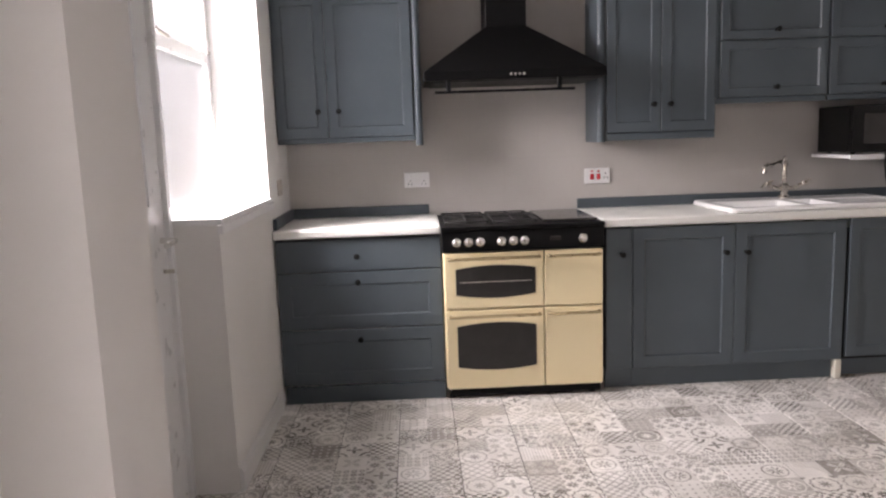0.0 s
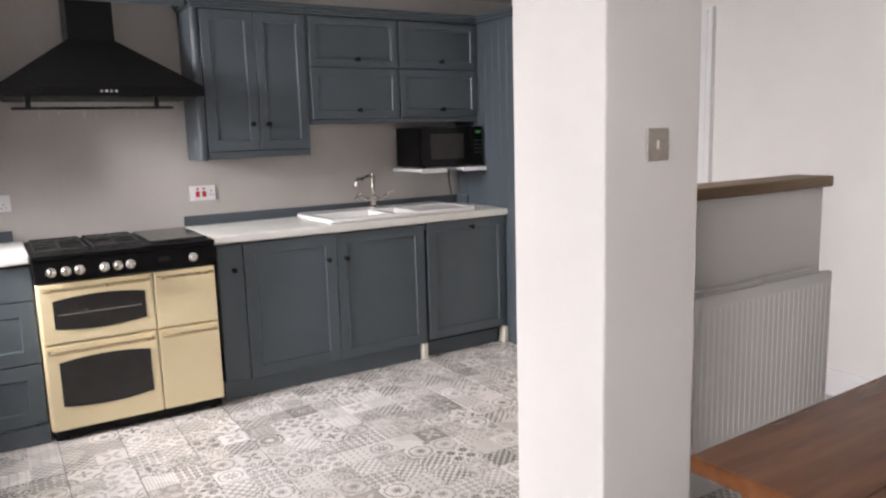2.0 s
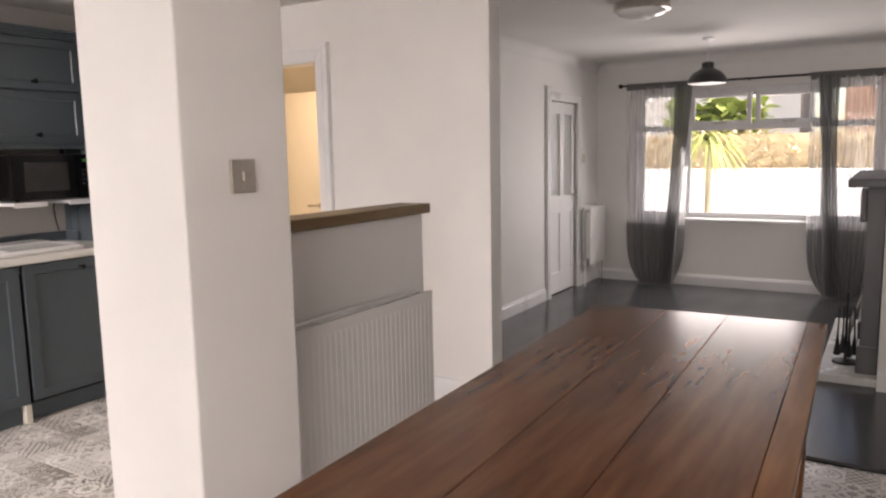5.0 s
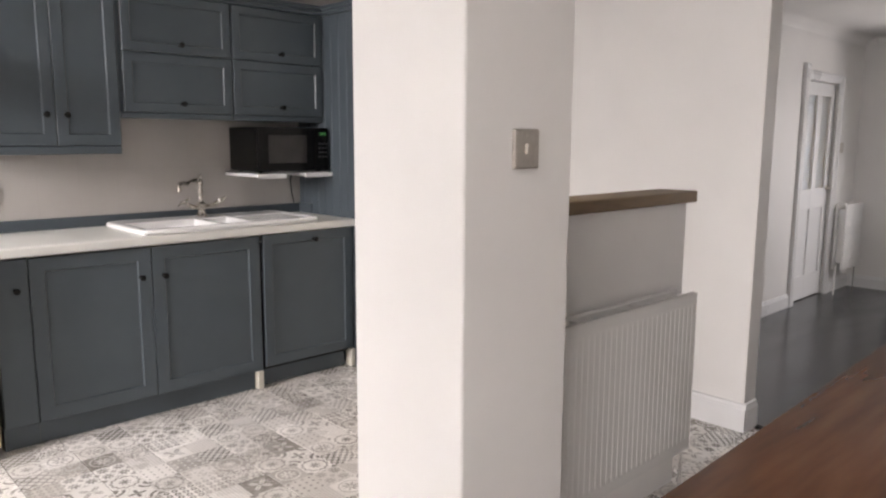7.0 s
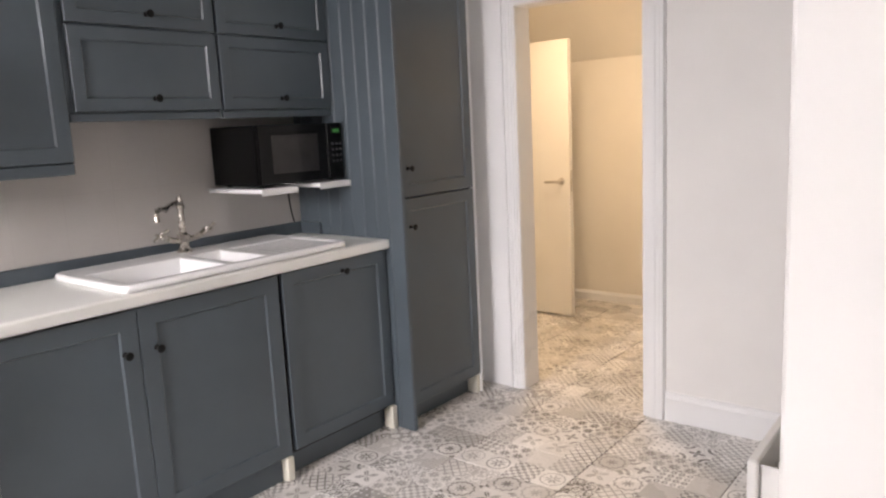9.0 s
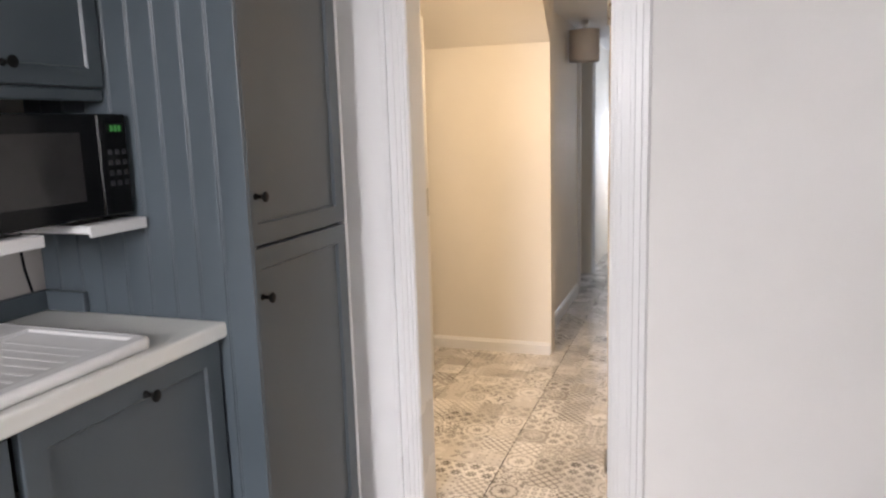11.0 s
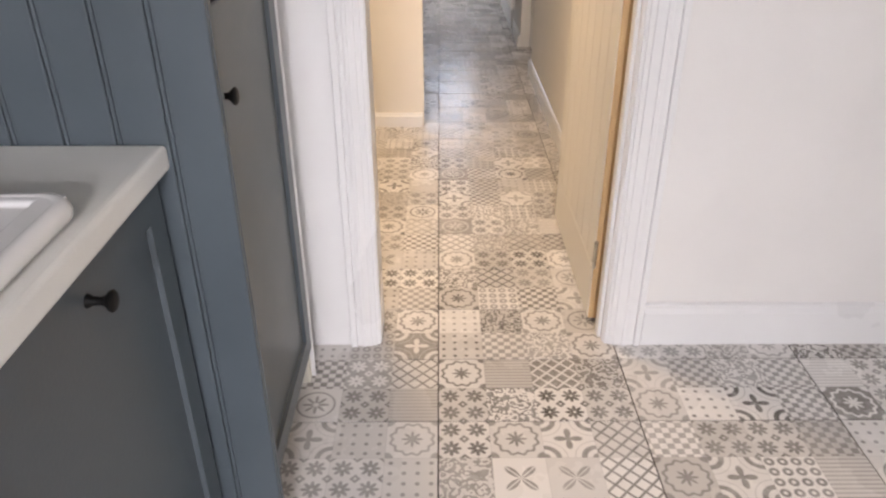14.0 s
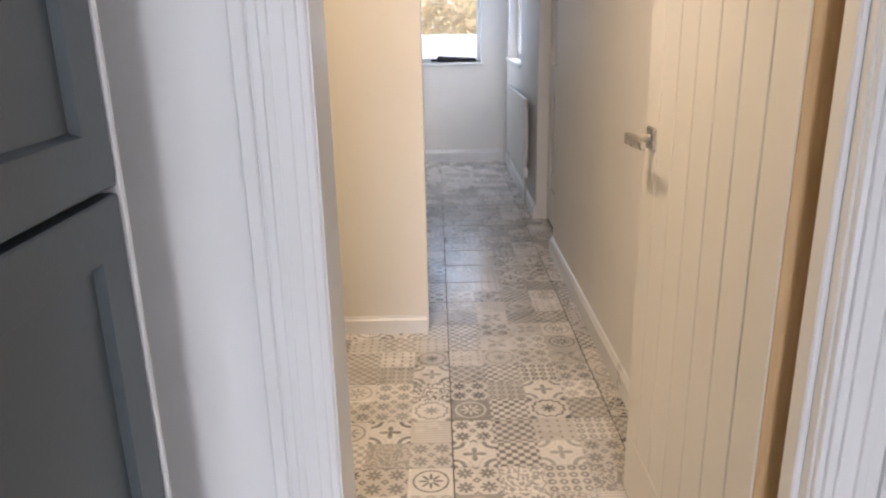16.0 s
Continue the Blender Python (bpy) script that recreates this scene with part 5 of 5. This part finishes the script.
# ---- living room ----
def curtain(name, label, y0, y1, x, top, tie_y, tail):
    """A sheer curtain on a rod: gathers, with the lower part pulled towards tie_y; the bunched cloth's shade is in its
    grey.
    """
    c = thing(name, label, "curtain", "curtains at the living room window")
    cols, rows = 60, 36
    for nm, z0, z1, mat in (("sheer", 0.64, top, VOILE), ("hem", 0.02, 0.64, VOILE_BUNCH_SHADE)):
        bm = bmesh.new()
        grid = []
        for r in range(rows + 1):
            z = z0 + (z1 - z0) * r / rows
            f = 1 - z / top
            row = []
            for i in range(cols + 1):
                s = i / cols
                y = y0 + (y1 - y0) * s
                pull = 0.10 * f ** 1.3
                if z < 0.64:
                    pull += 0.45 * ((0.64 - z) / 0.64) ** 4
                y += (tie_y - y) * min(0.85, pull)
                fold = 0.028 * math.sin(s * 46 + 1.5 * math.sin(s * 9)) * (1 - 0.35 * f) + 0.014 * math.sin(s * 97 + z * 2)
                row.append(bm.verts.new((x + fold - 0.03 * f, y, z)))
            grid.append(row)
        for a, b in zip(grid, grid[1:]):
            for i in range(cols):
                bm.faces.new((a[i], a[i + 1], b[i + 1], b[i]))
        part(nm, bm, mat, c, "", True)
    # the dense gathered fall at one side
    bm = bmesh.new()
    grid = []
    for r in range(rows + 1):
        z = 0.03 + (top - 0.03) * r / rows
        f = 1 - z / top
        row = []
        for i in range(25):
            s = i / 24
            w = 0.17 - 0.05 * math.sin(f * math.pi)
            y = tail + (tie_y - tail) * 0.55 * f ** 1.4 - w / 2 + w * s
            row.append(bm.verts.new((x - 0.045 + 0.025 * math.sin(s * 30 + f) - 0.03 * f, y, z)))
        grid.append(row)
    for a, b in zip(grid, grid[1:]):
        for i in range(24):
            bm.faces.new((a[i], a[i + 1], b[i + 1], b[i]))
    part("gathered_edge", bm, VOILE_FOLD_SHADE, c, "dense gathered edge, shaded by a darker grey", True)
    part("heading", cube(x - 0.03, x + 0.03, y0, y1, top - 0.03, top + 0.035, 0.01, 2), VOILE_BUNCH_SHADE, c, "gathered heading, shaded by a darker grey")
    return c


curtain("curtain", "grey sheer curtain, its hem shaded darker and gathered over the floor", 1.74, 2.38, 8.27, 2.05, 2.05, 1.79)
curtain("curtain", "grey sheer curtain beside the fireplace, hem on the floor", 0.03, 0.66, 8.27, 2.05, 0.30, 0.50)
rod = thing("curtain_rod", "black metal curtain rod with ball finials", "curtain rod")
part("bar", tube(bmesh.new(), [(8.27, -0.02, 2.068), (8.27, 2.42, 2.068)], 0.010, 10), KNOB, rod, "", True)
for y, s in ((2.42, 1), (-0.02, -1)):
    part("finial", lathe(bmesh.new(), [(0.008, 0), (0.018, 0.012), (0.024, 0.028), (0.018, 0.044), (0.004, 0.052)], Matrix.Translation((8.27, y, 2.068)) @ Matrix.Rotation(radians(-90 * s), 4, "X"), 14), KNOB, rod, "", True)
for y in (2.38, 1.2, 0.02):
    part("bracket", cube(8.262, 8.378, y - 0.006, y + 0.006, 2.058, 2.070, 0.002, 1), KNOB, rod)

pend = thing("pendant_lamp", "black dome pendant lamp on a thin white cord", "lamp", "", (7.17, 1.345, 0))
part("ceiling_rose", lathe(bmesh.new(), [(0.05, CH - 0.002), (0.05, CH - 0.012), (0.02, CH - 0.03)], Matrix(), 18), PVC, pend, "", True)
part("cord", tube(bmesh.new(), [(0, 0, CH - 0.02), (0, 0, 2.12)], 0.004, 8), PVC, pend, "white cord")
part("shade", lathe(bmesh.new(), [(0.155, 1.952), (0.160, 1.962), (0.150, 2.00), (0.115, 2.045), (0.060, 2.075), (0.050, 2.085), (0.050, 2.125), (0.020, 2.135)], Matrix(), 28), PENDANT, pend, "black dome shade", True)
flush = thing("ceiling_lamp", "round white flush ceiling lamp with a steel ring", "lamp", "", (5.34, 1.37, 0))
part("ring", lathe(bmesh.new(), [(0.17, CH - 0.001), (0.175, CH - 0.05), (0.16, CH - 0.055)], Matrix(), 32), STEEL, flush, "", True)
part("bowl", lathe(bmesh.new(), [(0.155, CH - 0.052), (0.14, CH - 0.075), (0.09, CH - 0.092), (0.02, CH - 0.098)], Matrix(), 32), CERAMIC, flush, "white glass bowl", True)

fire = thing("fireplace_surround", "dark grey painted fireplace surround with mantel shelf", "fireplace")
for x in (5.58, 6.88):
    part("pilaster", cube(x, x + 0.17, -0.008, 0.09, 0.05, 1.17, 0.006, 2), SURROUND, fire)
    part("plinth_block", cube(x - 0.012, x + 0.182, -0.008, 0.105, 0.05, 0.22, 0.006, 2), SURROUND, fire)
    part("corbel", cube(x + 0.02, x + 0.15, 0.09, 0.125, 0.96, 1.16, 0.012, 3), SURROUND, fire)
part("frieze", cube(5.75, 6.88, -0.008, 0.075, 0.92, 1.17, 0.004, 1), SURROUND, fire)
part("mantel_shelf", cube(5.50, 7.13, -0.009, 0.19, 1.172, 1.222, 0.010, 3), SURROUND, fire)
part("fire_back", cube(5.75, 6.88, -0.009, 0.02, 0.05, 0.92), IRON, fire, "black cast iron fire back")
part("grate", cube(6.10, 6.55, 0.02, 0.12, 0.05, 0.26, 0.02, 2), IRON, fire)
hearth = tagged(new("hearth", finish("hearth", cube(5.47, 7.15, -0.008, 0.30, 0.0015, 0.05, 0.006, 2), HEARTH)), "polished white stone hearth slab", "hearth")
comp = thing("companion_set", "black iron fireside companion set on the hearth", "fire tools", "", (5.80, 0.17, 0.0505))
part("base", lathe(bmesh.new(), [(0.075, 0), (0.075, 0.012), (0.02, 0.025)], Matrix(), 18), IRON, comp, "", True)
part("stem", tube(bmesh.new(), [(0, 0, 0.02), (0, 0, 0.40)], 0.008, 8), IRON, comp)
part("ring", tube(bmesh.new(), arc((0, 0, 0.42), 0.025, 0, 350, "xz", 14), 0.005, 6), IRON, comp)
for a in range(4):
    dx, dy = 0.05 * math.cos(a * 1.57 + 0.4), 0.05 * math.sin(a * 1.57 + 0.4)
    part("tool", tube(bmesh.new(), [(dx, dy, 0.05), (dx, dy, 0.18), (dx * 0.9, dy * 0.9, 0.36)], (lambda s: 0.022 - 0.017 * min(1, s * 2.2)), 8), IRON, comp)
shovel = tagged(new("coal_shovel", finish("coal_shovel", tube(bmesh.new(), [(5.98, 0.20, 0.075), (5.99, 0.14, 0.30), (6.0, 0.082, 0.50)], (lambda s: 0.02 - 0.013 * s), 8), STEEL, True)), "bright metal coal shovel leaning in the fireplace", "shovel")

# ---- hall and corridor ----
drum = thing("ceiling_lamp", "taupe fabric drum lampshade on the corridor ceiling", "lamp", "", (7.25, 3.54, 0))
bm = bmesh.new()
for r, flip in ((0.108, 1), (0.104, -1)):
    a = [bm.verts.new((r * math.cos(2 * math.pi * i / 32), r * math.sin(2 * math.pi * i / 32) * 1.0, 1.815)) for i in range(32)]
    b = [bm.verts.new((v.co.x, v.co.y, 2.035)) for v in a]
    for i in range(32):
        bm.faces.new((a[i], a[(i + 1) % 32], b[(i + 1) % 32], b[i]))
part("shade", bm, SHADE, drum, "", True)
part("fitting", lathe(bmesh.new(), [(0.03, 2.099), (0.03, 2.07), (0.012, 2.06), (0.012, 1.98)], Matrix(), 14), PVC, drum, "", True)
n = Nodes("warm_bulb")
BULB = n.done((0.9, 0.8, 0.6), 0.4, 0.0, Emission_Color=(1.0, 0.72, 0.40, 1.0), Emission_Strength=8.0)
hl = thing("hall_lamp", "round opal ceiling lamp in the hall, switched on", "lamp", "", (4.8, 3.8, 0))
part("base_ring", lathe(bmesh.new(), [(0.105, CH - 0.002), (0.108, CH - 0.012), (0.09, CH - 0.016)], Matrix(), 28), PVC, hl, "", True)
bulb = part("diffuser", lathe(bmesh.new(), [(0.095, CH - 0.0165), (0.088, CH - 0.032), (0.06, CH - 0.045), (0.01, CH - 0.05)], Matrix(), 28), BULB, hl, "glowing warm opal glass", True)
bulb.visible_shadow = False
pic = thing("picture_frame", "thin black picture frame on the corridor wall", "picture", "", (6.15, 2.8765, 1.58))
bm = bmesh.new()
for q in ((-0.21, -0.19, 0, 0.6), (0.19, 0.21, 0, 0.6), (-0.19, 0.19, 0, 0.02), (-0.19, 0.19, 0.58, 0.6)):
    box(bm, q[0], q[1], 0.0, 0.022, q[2], q[3], 0.002, 1)
part("frame", bm, KNOB, pic)
part("mount", cube(-0.19, 0.19, 0.001, 0.010, 0.02, 0.58), CARDTAPE, pic, "pale picture mount")
bag = thing("folded_umbrella", "black folded umbrella lying on the corridor window sill", "umbrella", "", (9.893, 3.33, 0.8855))
bm = cube(-0.036, 0.030, -0.185, 0.160, 0.0, 0.046, 0.014, 3)
for v in bm.verts:
    v.co.z += 0.010 * math.sin(v.co.y * 9.0)  * (v.co.z > 0.01)
    v.co.x *= 1.0 - 0.9 * max(0.0, v.co.y - 0.05)
part("canopy", bm, BIN, bag, "", True)
part("strap", cube(-0.040, 0.034, -0.02, 0.005, 0.0005, 0.049, 0.006, 2), BIN, bag)
part("handle", tube(bmesh.new(), [(0.0, 0.155, 0.016), (0.0, 0.20, 0.018), (0.0, 0.215, 0.018)], 0.013, 10), KNOB, bag, "", True)


# ---- outside ----
tagged(new("ground", finish("ground", cube(-60, 80, -60, 60, -0.5, -0.205), PAVING)), "pale sunlit paving and drive", "ground", "", "structure")
hedge_rng = random.Random(4)


def clump(name, label, category, x0, x1, y0, y1, z0, z1, count, mat, size, kind=""):
    """A hedge of many small leaves in tufts with an uneven top."""
    bm = bmesh.new()
    for _ in range(count):
        x, y = hedge_rng.uniform(x0, x1), hedge_rng.uniform(y0, y1)
        top_z = z1 * (0.82 + 0.25 * noise.noise(Vector((x * 0.7, y * 0.9, 0.3))))
        z = z0 + (top_z - z0) * hedge_rng.random() ** 0.7
        a, b = hedge_rng.uniform(0, 6.28), hedge_rng.uniform(-0.9, 0.9)
        s = size * hedge_rng.uniform(0.6, 1.4)
        d = Vector((math.cos(a) * math.cos(b), math.sin(a) * math.cos(b), math.sin(b)))
        w = d.cross(Vector((0.2, 0.1, 1))).normalized() * s * 0.35
        p = Vector((x, y, z))
        bm.faces.new([bm.verts.new(q) for q in (p, p + d * s * 0.5 + w, p + d * s, p + d * s * 0.5 - w)])
    return tagged(new(name, finish(name, bm, mat)), label, category, "", kind)


clump("hedge", "straw-coloured dry hedge along the front garden", "hedge", 18.25, 18.68, -9, 14, -0.2, 2.1, 12000, STRAW, 0.11, "stuff")
clump("shrub", "bright green garden shrub behind the hedge", "shrub", 24.5, 26, 3.4, 6.2, -0.2, 3.6, 1600, LEAF, 0.45)
tagged(new("boundary_wall", finish("boundary_wall", cube(14.9, 15.1, -14, 18, -0.2, 1.02, 0.01, 1), GLOSS)), "low white painted front garden wall in bright sun", "wall", "", "structure")
garden_wall = tagged(new("garden_wall", finish("garden_wall", cube(18.7, 19.0, -14, 18, -0.2, 1.7), STRAW)), "straw-coloured bank behind the hedge", "wall", "", "structure")


def palm(x, y):
    t = thing("palm_tree", "small palm with drooping yellow-green fronds in the front garden", "tree", "", (x, y, -0.205))
    part("trunk", tube(bmesh.new(), [(0, 0, 0), (0.03, 0.02, 0.9), (0.0, 0.04, 1.75)], (lambda s: 0.06 - 0.02 * s), 10), PALMBARK, t, "", True)
    bm = bmesh.new()
    rng = random.Random(9)
    for i in range(80):
        a, e = rng.uniform(0, 6.28), rng.uniform(-0.1, 1.2)
        d = Vector((math.cos(a), math.sin(a), 0))
        side = Vector((-d.y, d.x, 0)) * 0.03
        prev = None
        for k in range(6):
            s = k / 5
            p = Vector((0, 0.04, 1.75)) + d * (0.7 * s) + Vector((0, 0, math.sin(e) * 0.6 * s - 0.70 * s * s))
            w = side * (1 - s * 0.9)
            cur = (bm.verts.new(p - w), bm.verts.new(p + w))
            if prev:
                bm.faces.new((prev[0], prev[1], cur[1], cur[0]))
            prev = cur
    part("crown", bm, PALMLEAF, t)
    return t


palm(13.0, 2.50)


def house(x, y0, y1, height, mat, label):
    h = thing("house", label, "house", "houses across the road", (x, 0, -0.205))
    part("wall", cube(0, 6, y0, y1, 0, height), mat, h)
    bm = bmesh.new()
    ym = (y0 + y1) / 2
    pts = [(-0.3, y0 - 0.2, height), (-0.3, y1 + 0.2, height), (3, y1 + 0.2, height + 2.4), (3, y0 - 0.2, height + 2.4), (6.3, y0 - 0.2, height), (6.3, y1 + 0.2, height)]
    v = [bm.verts.new(p) for p in pts]
    for q in ((0, 1, 2, 3), (3, 2, 5, 4), (0, 3, 4), (1, 5, 2), (0, 4, 5, 1)):
        bm.faces.new([v[i] for i in q])
    part("roof", bm, ROOF, h)
    k = int((y1 - y0) / 2.4)
    for i in range(k):
        yc = y0 + (i + 0.5) * (y1 - y0) / k
        for z in (0.9, 3.5):
            w = part("window", cube(-0.05, 0.02, yc - 0.7, yc + 0.7, z, z + 1.2, 0.02, 1), PVC, h)
            part("pane", cube(-0.06, -0.04, yc - 0.6, yc + 0.6, z + 0.1, z + 1.1), DARKGLASS, w)
    return h


house(30, -8, 1.5, 5.2, BRICK, "red brick house with white windows across the road")
house(31, 3, 13, 5.2, RENDERED, "pale rendered house with white windows across the road")

# added wall, not a known building: gives the obscure panes a light grey
tagged(new("neighbour_wall", finish("neighbour_wall", cube(-4.3, -4.0, -6, 12, -0.205, 3.2), RENDERED)), "pale rendered wall added outside as a light backdrop for the kitchen panes", "wall", "", "structure")

# ---- patchwork floor tiles ----
TX, TY = 2 * MOTIF, 4 * MOTIF
tile_mesh = finish("tile", cube(0.0015, TX - 0.0015, 0.0018, TY - 0.0018, -0.004, 0.0, 0.0012, 1), TILE)
spots = []
for i in range(-18, 24):
    for j in range(-11, 4):
        x, y = TILE_X0 + i * TX, TILE_Y0 + j * TY
        if (x > 4.19 and y < 2.30):
            continue
        if x + TX < -0.5 or y + TY < -2.2 or y > 5.2 or x > 9.9 or (x > 6.0 and y > 4.2) or (x < 3.8 and y > 4.35):
            continue
        spots.append((x, y))
spots.sort(key=lambda p: (p[0] - 2.6) ** 2 * 0.35 + (p[1] - 2.9) ** 2)
for x, y in spots[:300]:
    ob = new("tile", tile_mesh)
    ob.parent = tile_floor
    ob.location = (x, y, 0.0)
bm = bmesh.new()
for x, y in spots[300:]:
    box(bm, x + 0.0015, x + TX - 0.0015, y + 0.0018, y + TY - 0.0018, -0.004, 0.0)
if spots[300:]:
    far = part("tiles", bm, TILE, tile_floor)
    far["kind"] = "stuff"
